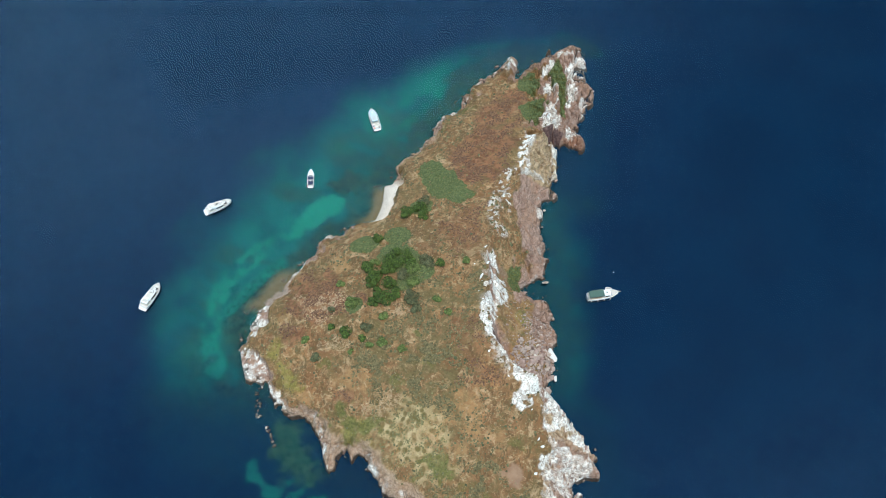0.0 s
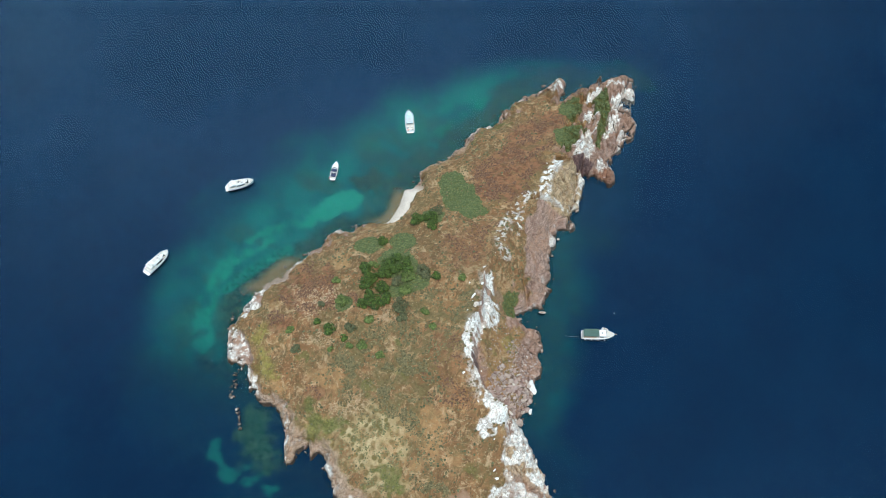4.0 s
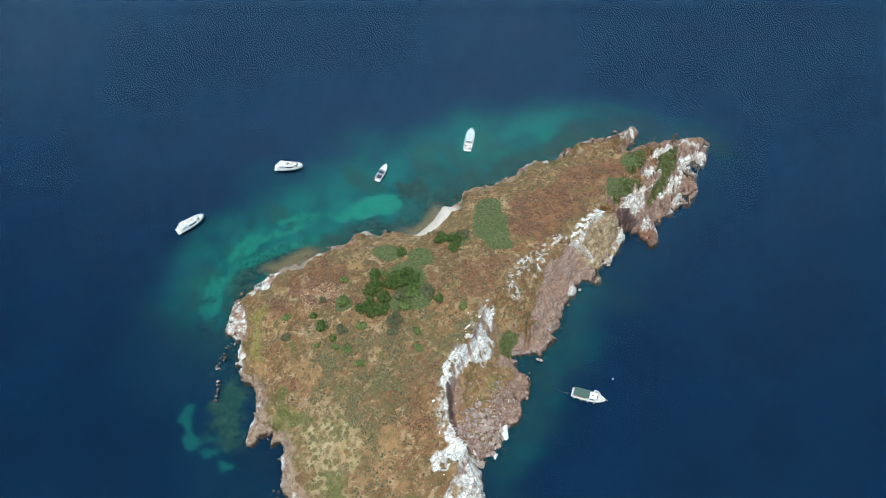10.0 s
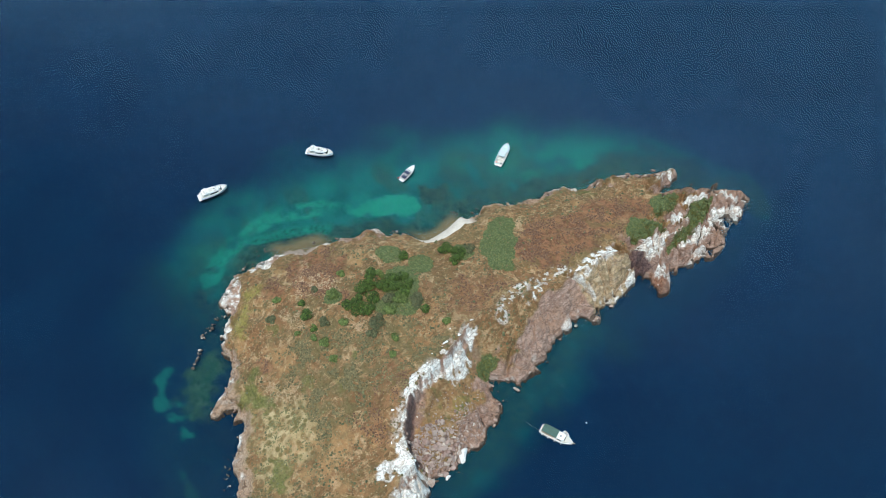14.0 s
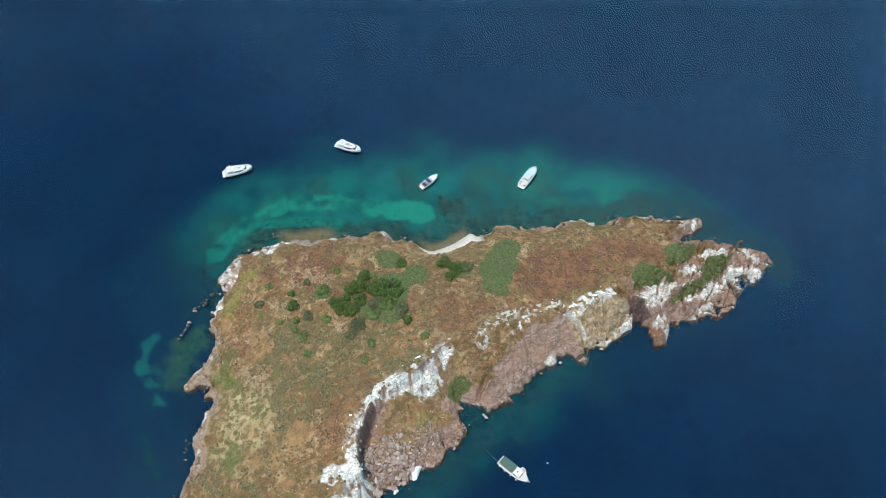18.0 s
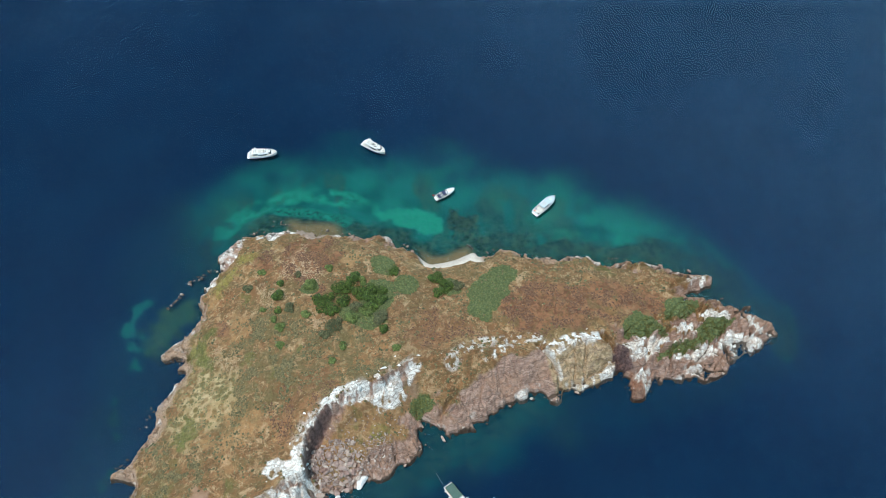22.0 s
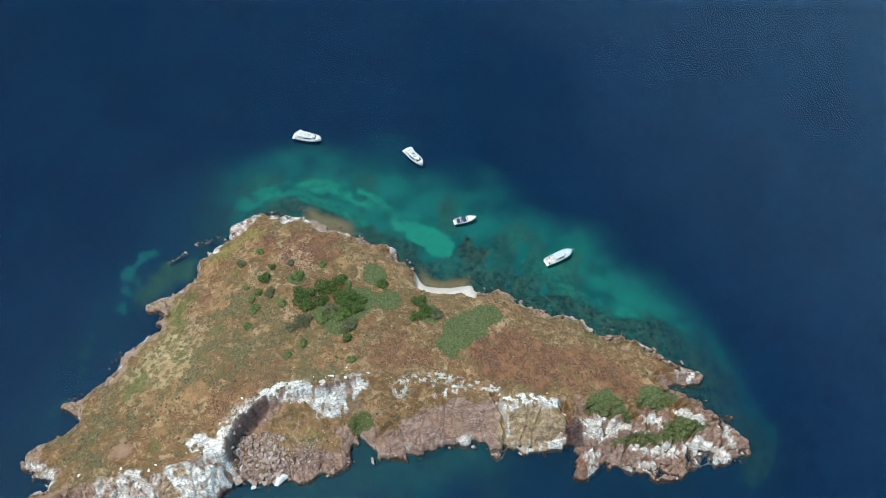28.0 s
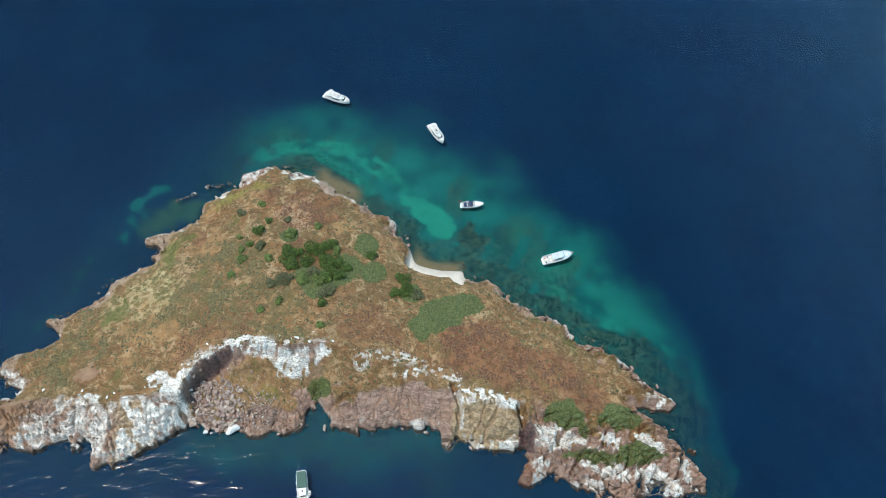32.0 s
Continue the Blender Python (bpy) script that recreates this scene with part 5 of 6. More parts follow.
def fishing_cruiser(m):
    """A broad pale boat with a glazed wheelhouse and an open working deck."""
    L, B = 13.6, 4.5
    t = thing("fishing_cruiser", "pale blue and white cruiser with open aft deck", "motorboat", m)
    h, rise, full, power = 1.15, 0.85, 0.62, 2.8
    part("hull", make_hull(L, B, h, rise, full, power), GELCOAT, t, "white hull")
    part("gunwale", gunwale(L, B, h, rise, full, power, 0.12), PALEBLUE, t, "pale blue rubbing strake")
    part("foredeck", make_deck(L, B, h, rise, 0.25, 0.05, 0.62, 0.985, full, power), PALEBLUE, t, "pale blue foredeck")
    part("aft_deck", block(-L / 2 + 0.25, 0.14 * L, -B / 2 + 0.3, B / 2 - 0.3, 0.5, 0.66, 0, 0.02), DECK, t, "cream aft deck")
    house = part("wheelhouse", plate([(-0.10 * L, 1.45), (0.10 * L, 1.45), (0.19 * L, 1.1), (0.19 * L, -1.1), (0.10 * L, -1.45), (-0.10 * L, -1.45)], 0.62, 2.35, 0.06, 0.05), PALEBLUE, t)
    part("roof", plate([(-0.20 * L, 1.6), (0.08 * L, 1.6), (0.17 * L, 1.2), (0.17 * L, -1.2), (0.08 * L, -1.6), (-0.20 * L, -1.6)], 2.38, 2.5, 0.02, 0.04), PALEBLUE, house, "pale blue hard top")
    part("roof_panel", block(-0.14 * L, 0.05 * L, -1.05, 1.05, 2.5, 2.56, 0.05, 0.02), RUBBER, house, "grey roof panel")
    for s in (1, -1):
        part("side_window", block(-0.07 * L, 0.10 * L, s * 1.44 - 0.05, s * 1.44 + 0.05, 1.45, 2.15, 0, 0.02), GLASS, house, "dark side window")
        part("roof_post", tube([(-0.185 * L, s * 1.5, 0.6), (-0.19 * L, s * 1.5, 2.42)], 0.05, 6), CHROME, house)
    for y in (-0.7, 0, 0.7):
        part("windscreen_pane", block(0.175 * L, 0.20 * L, y - 0.31, y + 0.31, 1.5, 2.2, 0.03, 0.02), GLASS, house, "dark windscreen pane")
    for k, (x, y) in enumerate([(-0.27, 1.0), (-0.27, -1.0), (-0.40, 0.0)]):
        part("bench", block(x * L - 0.55, x * L + 0.55, y - 0.55, y + 0.55, 0.64, 1.05, 0.04, 0.05), CUSHION, t, "white bench seat")
    part("cool_box", block(-0.345 * L, -0.315 * L, 1.0, 1.7, 0.64, 1.0, 0.02, 0.04), BLUEBAND, t, "blue cool box")
    part("crate", block(-0.45 * L, -0.415 * L, 0.8, 1.4, 0.64, 0.95, 0.02, 0.03), ORANGE, t, "orange plastic crate")
    part("locker", block(-0.45 * L, -0.415 * L, -1.5, -0.8, 0.64, 1.0, 0.02, 0.03), DARK, t, "dark deck locker")
    part("swim_platform", block(-L / 2 - 0.7, -L / 2 + 0.15, -1.7, 1.7, 0.22, 0.38, 0.02, 0.05), GELCOAT, t)
    part("bow_rail", rail(L, B, h, rise, 0.15, 0.6, 0.62, 0.985, full, power, 6), CHROME, t)
    part("fore_hatch", block(0.27 * L, 0.33 * L, -0.45, 0.45, h + 0.28, h + 0.42, 0.04, 0.03), GELCOAT, t)
    part("mast", tube([(-0.03 * L, 0, 2.5), (-0.04 * L, 0, 4.3)], 0.05, 6), CHROME, t)
    part("bow_pulpit", block(L / 2 - 0.6, L / 2 + 0.55, -0.3, 0.3, h + rise * 0.6, h + rise * 0.6 + 0.14, 0.06, 0.03), TEAK, t)
    return t


def excursion_boat(m):
    """A wooden day boat: green awning aft, white coach roof, a small dinghy lashed beside the bow."""
    L, B = 14.2, 4.3
    t = thing("excursion_boat", "white excursion boat with faded green awning and fenders", "boat", m)
    h, rise, full, power = 1.25, 1.3, 0.58, 2.6
    part("hull", make_hull(L, B, h, rise, full, power, 0.9), GELCOAT, t, "white painted hull")
    part("gunwale", gunwale(L, B, h, rise, full, power, 0.12), GELCOAT, t)
    part("deck", make_deck(L, B, h, rise, 0.15, 0.12, 0.03, 0.985, full, power), DECK, t, "pale painted deck")
    part("awning", plate([(-0.44 * L, 1.75), (0.02 * L, 1.85), (0.02 * L, -1.85), (-0.44 * L, -1.75)], 3.0, 3.1, 0.03, 0.03), GREENCLOTH, t, "faded green canvas awning")
    for x in (-0.43, -0.28, -0.13, 0.01):
        for s in (1, -1):
            part("awning_post", tube([(x * L, s * 1.7, h - 0.2), (x * L, s * 1.7, 3.05)], 0.05, 6), CHROME, t)
    part("bench", merged(*(block(-0.42 * L, -0.05 * L, s * 1.35 - 0.25, s * 1.35 + 0.25, h - 0.12, h + 0.35, 0.02, 0.04) for s in (1, -1))), TEAK, t)
    roof = part("coach_roof", plate([(0.03 * L, 1.65), (0.16 * L, 1.6), (0.25 * L, 1.2), (0.25 * L, -1.2), (0.16 * L, -1.6), (0.03 * L, -1.65)], h - 0.1, 2.75, 0.05, 0.08), GELCOAT, t, "white wheelhouse roof")
    for s in (1, -1):
        part("side_window", block(0.05 * L, 0.17 * L, s * 1.62 - 0.05, s * 1.62 + 0.05, 1.75, 2.4, 0, 0.02), GLASS, roof)
    part("windscreen", block(0.242 * L, 0.262 * L, -1.05, 1.05, 1.8, 2.45, 0.04, 0.02), GLASS, roof)
    part("roof_hatch", block(0.10 * L, 0.145 * L, -0.3, 0.3, 2.75, 2.84, 0.03, 0.02), DARK, roof)
    part("bow_rail", rail(L, B, h, rise, 0.12, 0.7, 0.66, 0.985, full, power, 6), CHROME, t)
    part("bowsprit", block(L / 2 - 0.5, L / 2 + 1.0, -0.22, 0.22, h + rise * 0.6, h + rise * 0.6 + 0.13, 0.04, 0.03), TEAK, t)
    for k in range(4):
        f = bmesh.new()
        u = 0.10 + 0.2 * k
        bmesh.ops.create_uvsphere(f, u_segments=10, v_segments=7, radius=0.30, matrix=Matrix.Translation((-L / 2 + L * u, -beam_at(u, B, full, power) - 0.26, 0.55)) @ Matrix.Diagonal((1, 1, 1.5, 1)))
        part("fender", f, GELCOAT, t, "white round fender")
    din = part("tender", make_hull(3.0, 1.4, 0.45, 0.25, 0.5, 2.0, 0.2), GELCOAT, t, "small white tender lashed beside the bow")
    din.location = (0.22 * L, 2.35, 1.5)
    din.rotation_euler = (0, 0, radians(-14))
    part("tender_thwart", merged(block(-0.5, -0.2, -0.55, 0.55, 0.3, 0.38, 0, 0.02), block(0.4, 0.65, -0.5, 0.5, 0.32, 0.4, 0, 0.02)), TEAK, din)
    part("tender_floor", block(-1.35, 0.8, -0.5, 0.5, 0.05, 0.16, 0.05, 0.02), RUBBER, din)
    part("stern_ladder", merged(*(tube([(-L / 2 - 0.1, y, 1.3), (-L / 2 - 0.75, y, -0.3)], 0.045, 5) for y in (0.3, 0.85)),
                                *(tube([(-L / 2 - 0.2 - 0.11 * k, 0.3, 1.1 - 0.27 * k), (-L / 2 - 0.2 - 0.11 * k, 0.85, 1.1 - 0.27 * k)], 0.04, 5) for k in range(5))), CHROME, t)
    part("stern_gantry", merged(*(tube([(-L / 2 + 0.1, s * 1.6, h), (-L / 2 - 0.3, s * 1.5, 2.3), (-L / 2 - 0.3, 0, 2.4)], 0.05, 5) for s in (1, -1))), BLUEBAND, t, "blue painted stern gantry")
    part("mooring_line", tube([(-L / 2 + 0.1, -1.3, 1.2), (-L / 2 - 3.5, -0.9, 0.35), (-L / 2 - 7.0, -0.3, 0.03)], 0.03, 4), ROPE, t)
    return t


def heading(x, y, degrees, z=0.0):
    return pose(x, y, z, 0, 0, degrees)


flybridge_yacht("motor_yacht", "white flybridge motor yacht at anchor in deep blue water", 13.6, 4.6, heading(-174.5, -17.8, 76))
flybridge_yacht("motor_yacht", "white motor yacht with dark windows and tinted flybridge screen", 12.8, 4.3, heading(-160.3, 35.9, 39), True)
sports_cruiser(heading(-121.5, 60.4, 103))
fishing_cruiser(heading(-99.6, 103.0, 117))
excursion_boat(heading(25.0, 18.5, 19.5))


def buoy(x, y):
    t = thing("mooring_buoy", "small round pale mooring buoy floating on the sea", "buoy", pose(x, y, 0.0))
    b = bmesh.new()
    bmesh.ops.create_uvsphere(b, u_segments=12, v_segments=8, radius=0.36, matrix=Matrix.Translation((0, 0, 0.12)))
    part("float", b, CUSHION, t)
    part("ring", tube([(0.10 * math.cos(a), 0, 0.52 + 0.10 * math.sin(a)) for a in (k * math.pi / 4 for k in range(8))], 0.025, 5, True), CHROME, t)
    return t


buoy(28.6, 32.0)

# ------------------------------------------------------------------ plants
LEAF_DARK = leaf_material("dark_leaves", (0.020, 0.040, 0.009), (0.100, 0.150, 0.028))
LEAF_GREY = leaf_material("grey_green_leaves", (0.050, 0.058, 0.026), (0.135, 0.135, 0.066))
LEAF_LIGHT = leaf_material("light_leaves", (0.055, 0.085, 0.022), (0.150, 0.185, 0.055))
LEAF_PATCH = leaf_material("patch_leaves", (0.050, 0.072, 0.025), (0.130, 0.150, 0.058))
LEAF_SCRUB = leaf_material("scrub_leaves", (0.078, 0.068, 0.030), (0.185, 0.148, 0.072))
LEAF_STRAW = leaf_material("straw_green_tufts", (0.100, 0.096, 0.040), (0.200, 0.180, 0.085))
LEAF_DRY = leaf_material("dry_tufts", (0.165, 0.120, 0.062), (0.300, 0.228, 0.130))
LEAF_RED = leaf_material("rust_tufts", (0.085, 0.042, 0.025), (0.190, 0.105, 0.060))
BARK = plain("bark", (0.11, 0.08, 0.055), 0.9, vary=0.4, scale=5)


def leaf_crown(rng, radius, tall, count, leaf):
    """Leaf clumps, each a bent pair of blades, spread through several overlapping lobes."""
    lobes = [(0, 0, 0.55 * tall, 0.75)]
    for k in range(rng.randint(4, 7)):
        a, q = rng.uniform(0, 2 * math.pi), rng.uniform(0.35, 0.7)
        lobes.append((radius * q * math.cos(a), radius * q * math.sin(a), tall * rng.uniform(0.3, 0.6), rng.uniform(0.35, 0.55)))
    co, faces = [], []
    for k in range(count):
        lx, ly, lz, lr = rng.choice(lobes)
        v = Vector((rng.gauss(0, 1), rng.gauss(0, 1), abs(rng.gauss(0, 1)) * 1.1 - 0.25)).normalized()
        reach = rng.uniform(0.72, 1.05)
        p = Vector((lx + v.x * lr * radius * reach, ly + v.y * lr * radius * reach, max(lz + v.z * lr * tall * 0.75 * reach, 0.15)))
        s = leaf * rng.uniform(0.6, 1.35)
        u = v.cross(Vector((rng.uniform(-1, 1), rng.uniform(-1, 1), rng.uniform(-1, 1)))).normalized()
        w = v.cross(u)
        n = v + 0.5 * Vector((rng.uniform(-1, 1), rng.uniform(-1, 1), rng.uniform(-0.3, 1)))
        i = len(co)
        co += [p - u * s, p + w * 0.6 * s + n * 0.15 * s, p + u * s, p - w * 0.6 * s + n * 0.15 * s, p + n * 0.45 * s]
        faces += [(i, i + 1, i + 4), (i + 1, i + 2, i + 4), (i + 2, i + 3, i + 4), (i + 3, i, i + 4)]
    bm = bmesh.new()
    vs = [bm.verts.new(c) for c in co]
    for f in faces:
        bm.faces.new([vs[i] for i in f])
    return bm


def trunk_mesh(rng, tall, radius):
    """A short leaning trunk that splits into limbs."""
    limbs = []
    fork = Vector((rng.uniform(-0.15, 0.15), rng.uniform(-0.15, 0.15), 0.3 * tall))

    def limb(a, b, r0, r1):
        mid = (a + b) / 2 + Vector((rng.uniform(-0.1, 0.1), rng.uniform(-0.1, 0.1), 0.05)) * tall * 0.4
        rings = []
        for p, r in ((a, r0), (mid, (r0 + r1) / 2), (b, r1)):
            rings.append([(p.x + r * math.cos(k), p.y + r * math.sin(k), p.z) for k in (q * 2 * math.pi / 6 for q in range(6))])
        return loft(rings, True)
    base = 0.05 + 0.035 * radius
    limbs.append(limb(Vector((0, 0, -0.4)), fork, base * 1.6, base))
    for k in range(4):
        a = 2 * math.pi * (k + rng.random()) / 4
        limbs.append(limb(fork, Vector((0.5 * radius * math.cos(a), 0.5 * radius * math.sin(a), tall * rng.uniform(0.5, 0.75))), base * 0.8, base * 0.3))
    return merged(*limbs)


def tree(x, y, radius, tall, kind, seed):
    rng = random.Random(seed)
    mat, word = {"dark": (LEAF_DARK, "dense dark green"), "grey": (LEAF_GREY, "grey-green rounded"), "light": (LEAF_LIGHT, "light green spreading")}[kind]
    size = "low" if radius < 2.3 else ("wide" if radius > 3.3 else "rounded")
    t = thing("bush" if radius < 2.8 else "tree", f"{size} {word} {'bush' if radius < 2.8 else 'tree'} on dry grassland", "bush" if radius < 2.8 else "tree", pose(x, y, height_at(x, y) - 0.1), "evergreen trees and bushes")
    part("trunk", trunk_mesh(rng, tall, radius), BARK, t)
    part("crown", leaf_crown(rng, radius, tall, int(150 + 130 * radius), 0.42), mat, t)
    return t


TREES = [(-68, -11, 4.0, 3.6), (-64, -8, 3.6, 3.4), (-68, -3, 3.6, 3.8), (-75, -3, 3.8, 4.0), (-76, 3, 3.6, 3.6), (-79, 5, 3.0, 3.0), (-71, -8, 2.8, 3.0),
         (-72, -13, 2.6, 2.4), (-73, 1, 2.8, 3.0), (-69, 5, 3.9, 3.4), (-70, 9, 4.0, 3.6), (-63, 12, 3.7, 3.2), (-68, 14, 3.0, 2.8), (-60, 8, 3.2, 3.0), (-65, 8, 3.0, 3.2),
         (-47, 10, 2.2, 2.6), (-80, -28, 3.4, 3.0), (-87, -26, 1.8, 1.8), (-73, -30, 1.9, 1.8), (-78, 23, 2.7, 2.6), (-68, 39, 3.4, 3.2), (-63, 42, 3.8, 3.4), (-60, 38, 2.9, 2.6)]
for k, (x, y, rad, tall) in enumerate(TREES):
    tree(x, y, rad, tall, "dark", 500 + k)
for k, (x, y, rad, tall) in enumerate([(-72, -25, 2.6, 2.0), (-56, -9, 4.0, 2.2), (-62, 46, 3.6, 2.4), (-51, 9, 2.6, 2.0), (-54, 11, 2.9, 2.2), (-91, -40, 2.3, 1.6), (-53, -14, 2.6, 1.6), (-61, 2, 3.4, 2.2), (-89, -18, 2.0, 1.5)]):
    tree(x, y, rad, tall, "grey", 600 + k)
for k, (x, y, rad, tall) in enumerate([(-81, -14, 3.2, 2.4), (-58, 5, 3.0, 2.2), (-64, -31, 2.2, 1.6), (-45, -8, 2.2, 1.6), (-89, -4, 2.1, 1.6), (-76, -36, 1.5, 1.4), (-57, -1, 3.0, 2.0), (-76, 8, 2.4, 2.0), (-69, -33, 1.8, 1.4), (-36, 12, 2.0, 1.4),
                                     (-39, -14, 1.9, 1.3), (-55, -33, 2.0, 1.3), (-97, -33, 2.0, 1.4), (-66, -19, 2.2, 1.5)]):
    tree(x, y, rad, tall, "light", 700 + k)


def tuft_field(name, label, category, places, material, seed, flat=0.55):
    """Many small cushions of growth as one mesh. places: x, y, z, radius."""
    rng = np.random.RandomState(seed)
    n = len(places)
    ang = np.arange(6) * math.pi / 3
    ring0 = np.stack([np.cos(ang), np.sin(ang), np.full(6, -0.25)], -1)
    ring1 = np.stack([0.72 * np.cos(ang + 0.5), 0.72 * np.sin(ang + 0.5), np.full(6, flat * 0.75)], -1)
    base = np.vstack([ring0, ring1, [[0, 0, flat]]])
    tri = []
    for i in range(6):
        j = (i + 1) % 6
        tri += [(i, j, 6 + i), (j, 6 + j, 6 + i), (6 + i, 6 + j, 12)]
    tri = np.array(tri)
    p = np.array(places)
    jit = 1 + 0.75 * (rng.rand(n, 13, 3) - 0.5)
    turn = rng.rand(n) * 6.28
    c, s = np.cos(turn)[:, None], np.sin(turn)[:, None]
    v = base[None] * jit
    vx, vy = v[..., 0] * c - v[..., 1] * s, v[..., 0] * s + v[..., 1] * c
    co = np.stack([vx, vy, v[..., 2]], -1) * p[:, None, 3:4] + p[:, None, :3]
    faces = (tri[None] + (np.arange(n) * 13)[:, None, None]).reshape(-1, 3)
    me = bpy.data.meshes.new(name)
    me.from_pydata(co.reshape(-1, 3).tolist(), [], faces.tolist())
    me.materials.append(material)
    return tagged(new(name, me), label, category, kind="stuff")


def scatter(count, mask, rmin, rmax, seed, power=2.0):
    """Random places on the land, as thick as mask (0..1 over the grid) asks."""
    rng = np.random.RandomState(seed)
    ny, nx = mask.shape
    weight = np.clip(mask, 0, 1).ravel().cumsum()
    flat = np.searchsorted(weight, rng.rand(count) * weight[-1])
    i, j = flat // nx, flat % nx
    off = (rng.rand(len(i), 2) - 0.5) * STEP
    rad = rmin + (rmax - rmin) * rng.rand(len(i)) ** power
    return np.stack([GX[i, j] + off[:, 0], GY[i, j] + off[:, 1], HEIGHT[i, j], rad], -1)


open_land = (LAND["d"] > 3) * (1 - LAND["rock"]) * (1 - LAND["white"]) * (1 - LAND["beach_sand"]) * (HEIGHT > 1.0)
clump = smooth(0.02, 0.20, fbm(GX, GY, 4.5, 401, 4, 0.6)) * (0.35 + 0.65 * smooth(-0.15, 0.15, fbm(GX, GY, 22, 402, 3)))
clump2 = smooth(0.05, 0.25, fbm(GX, GY, 6, 411, 4))
cushions = smooth(0.0, 0.12, fbm(GX, GY, 2.6, 413, 3))
plateau = open_land * (1 - 0.7 * (LAND["green"] > 0.5)) * (1 - 0.9 * LAND["reddish"]) * (1 - LAND["earth"])
tuft_field("olive_scrub", "low olive green scrub scattered over the dry grassland", "scrub", scatter(11000, plateau * clump * (0.07 + LAND["olive"]) * (1 - 0.8 * LAND["pale"]), 0.12, 0.62, 421, 2.6), LEAF_SCRUB, 1)
tuft_field("grey_scrub", "small grey-green cushions of scrub on dry ground", "scrub", scatter(1300, plateau * clump2 * (1 - 0.7 * LAND["pale"]), 0.2, 0.7, 423, 3.0), LEAF_GREY, 2)
tuft_field("straw_cushions", "green-brown cushions of scrub on pale straw ground", "scrub", scatter(700, open_land * LAND["pale"] * cushions, 0.18, 0.45, 424, 2.0), LEAF_STRAW, 21, 0.4)
tuft_field("dry_grass", "straw-coloured tufts of dry grass", "grass", scatter(3000, open_land * (1 - LAND["green"]) * (1 - 0.9 * LAND["reddish"]), 0.12, 0.36, 425), LEAF_DRY, 3, 0.4)
rust_clump = smooth(-0.05, 0.18, fbm(GX, GY, 5, 415, 4, 0.6))
tuft_field("rust_scrub", "rust-brown dry scrub on the plateau", "scrub", scatter(6500, open_land * LAND["reddish"] * rust_clump * (1 - LAND["green"]), 0.15, 0.5, 427), LEAF_RED, 4, 0.45)
for k, patch in enumerate(LAND["patches"]):
    mask = smooth(0.4, 0.75, patch) * (HEIGHT > 1.2) * (LAND["white"] < 0.4)
    count = int(mask.sum() * STEP * STEP * 11.0)
    words = ["broad fresh green thicket on the red-brown plateau", "fresh green thicket beside the north inlet", "fresh green thicket behind the white headland", "strip of green growth between white ledges",
             "rounded green thicket in the hollow above the cove", "soft green undergrowth round the dark trees", "round pale green thicket above the shore bank", "round green thicket beside a dark bush",
             "light green undergrowth between dark trees", "small light green thicket on dry ground", "green undergrowth beside the beach trees"]
    tuft_field("thicket", words[k], "shrubs", scatter(max(count, 40), mask, 0.16, 0.46, 429 + k, 1.6), LEAF_PATCH, 5 + k, 0.6)


# ------------------------------------------------------------------ rocks
ROCK_RED = rock_material("red_rock", (0.130, 0.075, 0.060), (0.33, 0.215, 0.180), (0.44, 0.34, 0.30))
ROCK_PALE = rock_material("pale_rock", (0.36, 0.30, 0.25), (0.60, 0.54, 0.48), (0.30, 0.20, 0.16))
ROCK_RUBBLE = rock_material("rubble_rock", (0.080, 0.048, 0.040), (0.25, 0.165, 0.135), (0.46, 0.39, 0.35), True)
ROCK_DARK = rock_material("dark_rock", (0.07, 0.05, 0.04), (0.17, 0.13, 0.10), (0.22, 0.17, 0.14))
ROCK_WHITE = rock_material("white_rock", (0.62, 0.59, 0.56), (0.80, 0.79, 0.77), (0.70, 0.68, 0.66))


def boulder_mesh(seed, cuts=9):
    """An angular boulder: a ball hewn by random planes."""
    rng = random.Random(seed)
    bm = bmesh.new()
    bmesh.ops.create_icosphere(bm, subdivisions=2, radius=1.15)
    planes = []
    for k in range(cuts):
        planes.append((Vector((rng.gauss(0, 1), rng.gauss(0, 1), rng.gauss(0, 1))).normalized(), rng.uniform(0.42, 0.78)))
    for v in bm.verts:
        for n, d in planes:
            over = v.co.dot(n) - d
            if over > 0:
                v.co -= n * over
        v.co *= 1 + rng.uniform(-0.04, 0.04)
    me = bpy.data.meshes.new("boulder")
    bm.to_mesh(me)
    bm.free()
    return me


BOULDERS = [(boulder_mesh(800 + k, 7 + k % 4)) for k in range(9)]
TINTED = {}


def boulder(x, y, size, mat, label, group, rng, z=None, flat=0.75):
    key = (rng.randrange(len(BOULDERS)), mat.name)
    if key not in TINTED:
        TINTED[key] = BOULDERS[key[0]].copy()
        TINTED[key].materials.append(mat)
    ob = new("boulder" if size > 0.7 else "rock", TINTED[key])
    if z is None:
        z = max(height_at(x, y), -0.3)
    ob.matrix_basis = Matrix.LocRotScale((x, y, z + 0.22 * size), Euler((rng.uniform(-0.6, 0.6), rng.uniform(-0.6, 0.6), rng.uniform(0, 6.3))),
                                         (size * rng.uniform(0.8, 1.5), size * rng.uniform(0.55, 1.0), size * flat * rng.uniform(0.8, 1.1)))
    return tagged(ob, label, "rock", group)


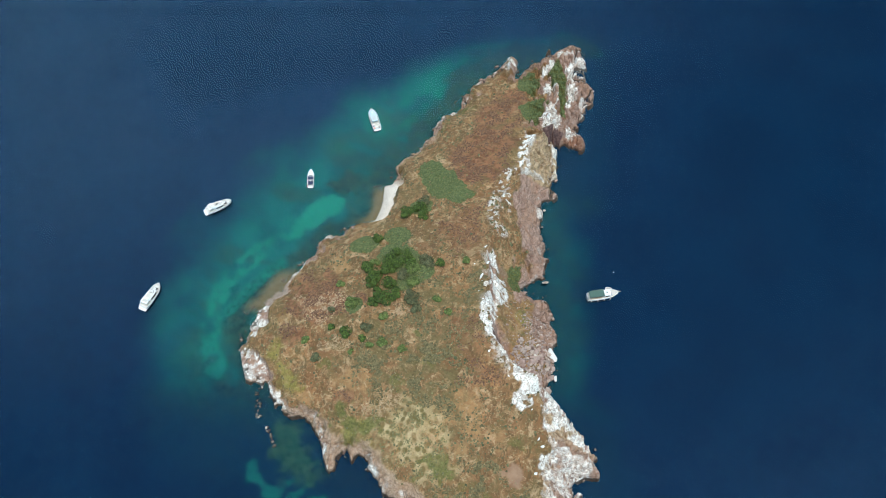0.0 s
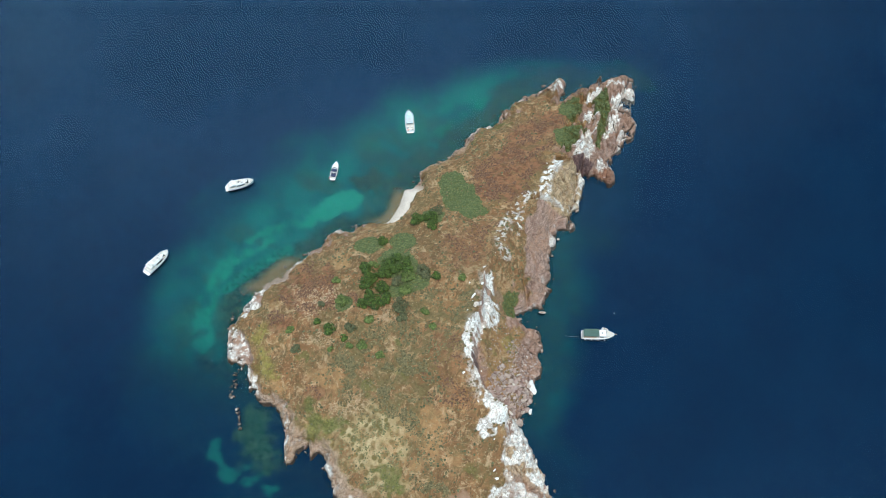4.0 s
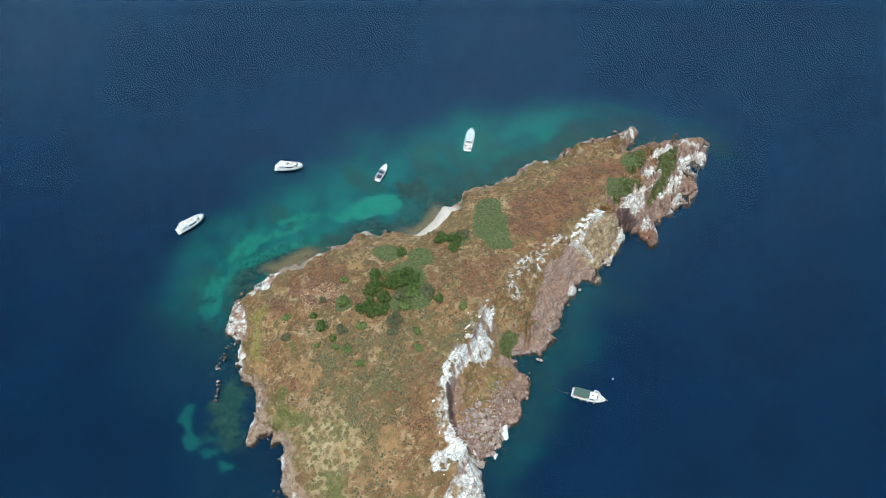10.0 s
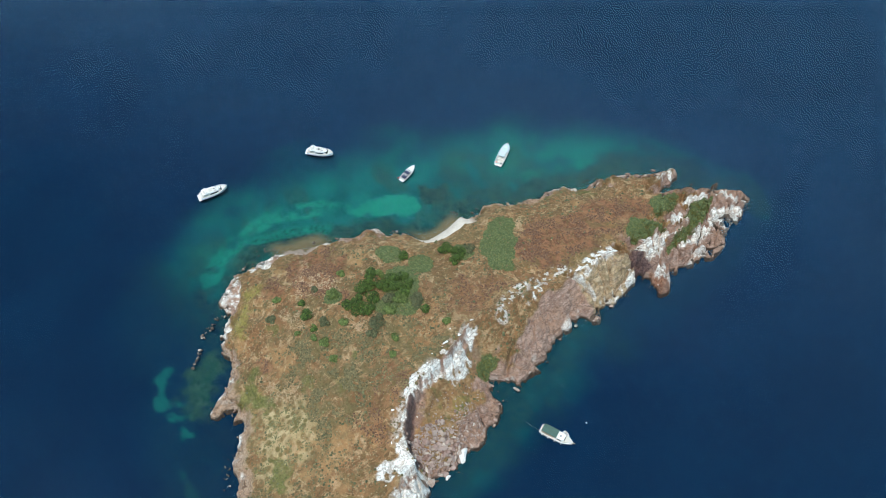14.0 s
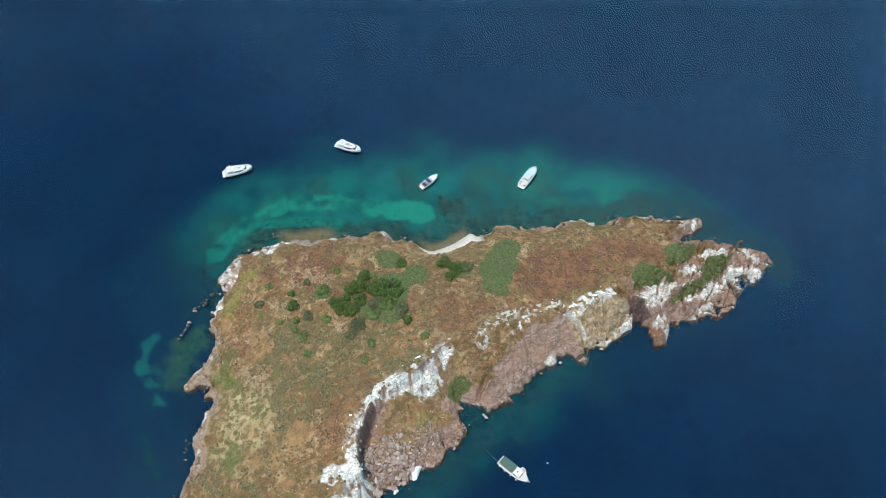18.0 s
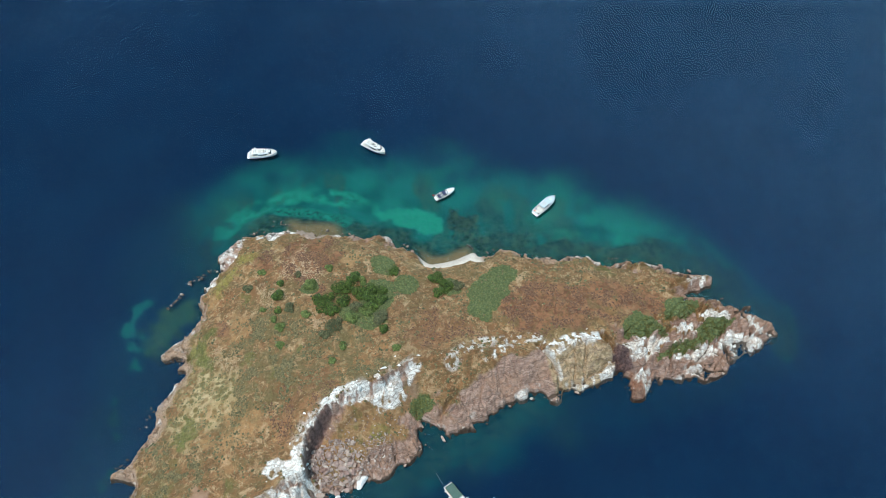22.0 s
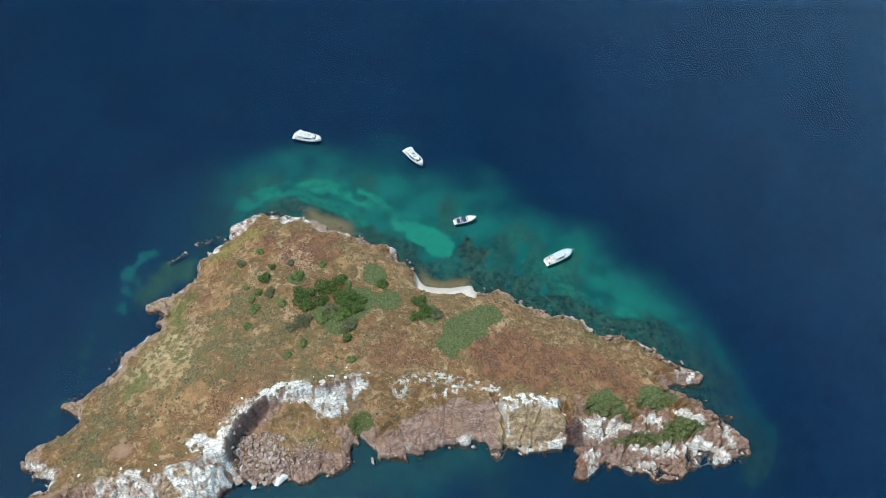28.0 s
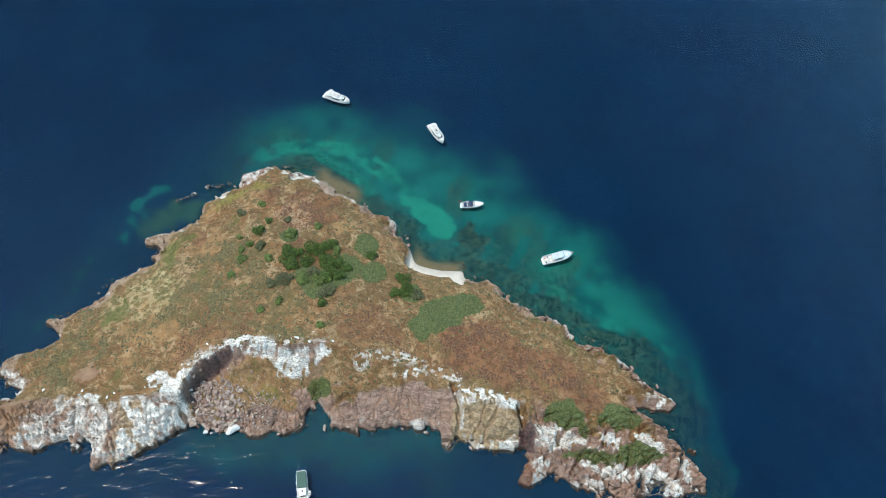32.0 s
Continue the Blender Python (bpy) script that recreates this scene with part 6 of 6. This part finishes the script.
def rubble(count, pts, small, large, seed):
    """Stones too many to count, as one mesh: squat hewn lumps on the slope inside pts."""
    rng = np.random.RandomState(seed)
    line = np.array(pts, float)
    x, y = (rng.uniform(line[:, k].min(), line[:, k].max(), count * 3) for k in (0, 1))
    keep = rng.rand(len(x)) < area(x, y, pts, seed, 3.5, 2.5, 6.0)
    x, y = x[keep][:count], y[keep][:count]
    z = np.array([height_at(a, b) for a, b in zip(x, y)])
    ok = z > -0.2
    x, y, z = x[ok], y[ok], z[ok]
    n = len(x)
    corner = np.array([(a, b, c) for c in (-1, 1) for b in (-1, 1) for a in (-1, 1)], float)
    v = corner[None] * (1 + 0.55 * (rng.rand(n, 8, 3) - 0.5)) * (1 - 0.35 * (corner[None, :, 2:] > 0) * rng.rand(n, 8, 1))
    size = small + (large - small) * rng.rand(n) ** 2
    v = v * (size[:, None, None] * (0.6 + 0.5 * rng.rand(n, 1, 3)) * np.array([1, 0.8, 0.65]))
    t = rng.rand(n, 1) * 6.28
    vx, vy = v[..., 0] * np.cos(t) - v[..., 1] * np.sin(t), v[..., 0] * np.sin(t) + v[..., 1] * np.cos(t)
    co = np.stack([vx + x[:, None], vy + y[:, None], v[..., 2] + z[:, None] + 0.2 * size[:, None]], -1).reshape(-1, 3)
    quad = np.array([(0, 2, 3, 1), (4, 5, 7, 6), (0, 1, 5, 4), (1, 3, 7, 5), (3, 2, 6, 7), (2, 0, 4, 6)])
    faces = (quad[None] + 8 * np.arange(n)[:, None, None]).reshape(-1, 4)
    me = bpy.data.meshes.new("rubble")
    me.from_pydata(co.tolist(), [], faces.tolist())
    me.materials.append(ROCK_RUBBLE)
    return tagged(new("rubble", me), "pinkish and pale rubble spread below the cliff", "rubble", kind="stuff")


PILES = [(110, [(-8, -31), (-7, -22), (-3, -14), (3, -13), (8, -17), (8, -27), (5, -33), (-2, -34)], 0.55, 1.7, 0.45),
         (30, [(-4, -13), (-8, -8), (-7, -3), (-1, -2), (4, -6), (4, -12)], 0.4, 0.9, 0.6)]
rubble(620, [(-10, -31), (-10, -22), (-6, -14), (-2, -12), (3, -12), (8, -17), (9, -27), (6, -33), (-2, -34)], 0.25, 0.85, 911)
rubble(380, [(-5, -14), (-9, -8), (-7, -2), (-1, 0), (5, -5), (5, -13)], 0.15, 0.45, 912)
rubble(120, [(-17, -20), (-16, 2), (-8, 8), (-2, 2), (-8, -12), (-10, -26)], 0.15, 0.45, 913)
rubble(260, [(10, -66), (22, -66), (26, -100), (18, -96)], 0.2, 0.7, 914)


def rocks():
    rng = random.Random(77)
    # fallen blocks: a dense pile in the mouth of the bowl, cobbles beside it, a few strays above
    for count, pts, small, large, pale_share in PILES:
        line = np.array(pts, float)
        lo, hi = line.min(0), line.max(0)
        made = 0
        while made < count:
            x, y = rng.uniform(lo[0], hi[0]), rng.uniform(lo[1], hi[1])
            if not inside(np.array([x]), np.array([y]), line)[0]:
                continue
            size = small + (large - small) * rng.random() ** 2.2
            pale = rng.random() < pale_share
            boulder(x, y, size, ROCK_PALE if pale else ROCK_RED, ("pale grey angular boulder" if pale else "reddish angular boulder") + " fallen below the cliff", "boulders below the cliff", rng)
            made += 1
    boulder(6.8, -15.8, 2.6, ROCK_WHITE, "large bright white block of rock at the waterline", "boulders below the cliff", rng, 0.4)
    boulder(5.5, -10.0, 1.7, ROCK_PALE, "rounded pale boulder standing in the sea", "boulders below the cliff", rng, 0.1)
    boulder(9.5, -26.5, 1.5, ROCK_WHITE, "small white block standing in the sea", "boulders below the cliff", rng, 0.1)
    boulder(7.0, -33.0, 2.6, ROCK_PALE, "grey block at the foot of the white cliff", "boulders below the cliff", rng, 0.3)
    boulder(-1.0, 20.6, 1.6, ROCK_PALE, "pale pinkish rock at the tip of the slab", "rocks along the shore", rng, 0.1)
    # stones along the shore
    n = len(COAST)
    for k in range(190):
        i = rng.randrange(n)
        x, y = COAST[i]
        w = rng.uniform(-2.5, 2.5)
        y2, x2 = y + rng.uniform(-2.5, 2.5), x + w
        if abs(y2 - 50) < 12 and x2 < -70:
            continue
        size = 0.3 + 0.8 * rng.random() ** 2
        white = x2 < -110 and rng.random() < 0.6
        boulder(x2, y2, size, ROCK_PALE if white or rng.random() < 0.35 else ROCK_RED, "weathered rock lying along the waterline", "rocks along the shore", rng, max(min(height_at(x2, y2), 1.5), -0.3))
    # skerries off the west shore
    for x0, y0, x1, y1, count, spread in [(-114, -54, -110, -66, 22, 1.1), (-105, -69, -99, -78, 20, 0.6), (-130, -30, -127, -36, 9, 1.6), (-131, -22, -128, -14, 10, 1.5), (-117, 0, -113, 11, 10, 1.5),
                                          (-58, -88, -44, -97, 12, 1.6), (-90, 60, -86, 64, 7, 0.8), (-105, 24, -98, 33, 8, 1.4), (-82, 74, -71, 92, 12, 1.8), (-62, 118, -52, 136, 14, 1.6), (-34, -103, -24, -113, 8, 1.6)]:
        for k in range(count):
            q = rng.random()
            x, y = x0 + (x1 - x0) * q + rng.uniform(-spread, spread), y0 + (y1 - y0) * q + rng.uniform(-spread, spread)
            boulder(x, y, 0.3 + 0.6 * rng.random() ** 1.7, ROCK_PALE if rng.random() < 0.45 else (ROCK_DARK if rng.random() < 0.7 else ROCK_RED), "wave-worn skerry rock awash off the shore", "skerries off the shore", rng, -0.2, 0.5)
    # pale stones on the plateau and at the brink
    for k in range(60):
        i = rng.randrange(len(RIMLINE))
        x, y = RIMLINE[i][0] + rng.uniform(-6, 4), RIMLINE[i][1] + rng.uniform(-3, 3)
        boulder(x, y, 0.3 + 0.8 * rng.random() ** 2, ROCK_WHITE if y < 20 else ROCK_PALE, "whitish stone lying near the cliff edge", "stones at the cliff edge", rng)


rocks()
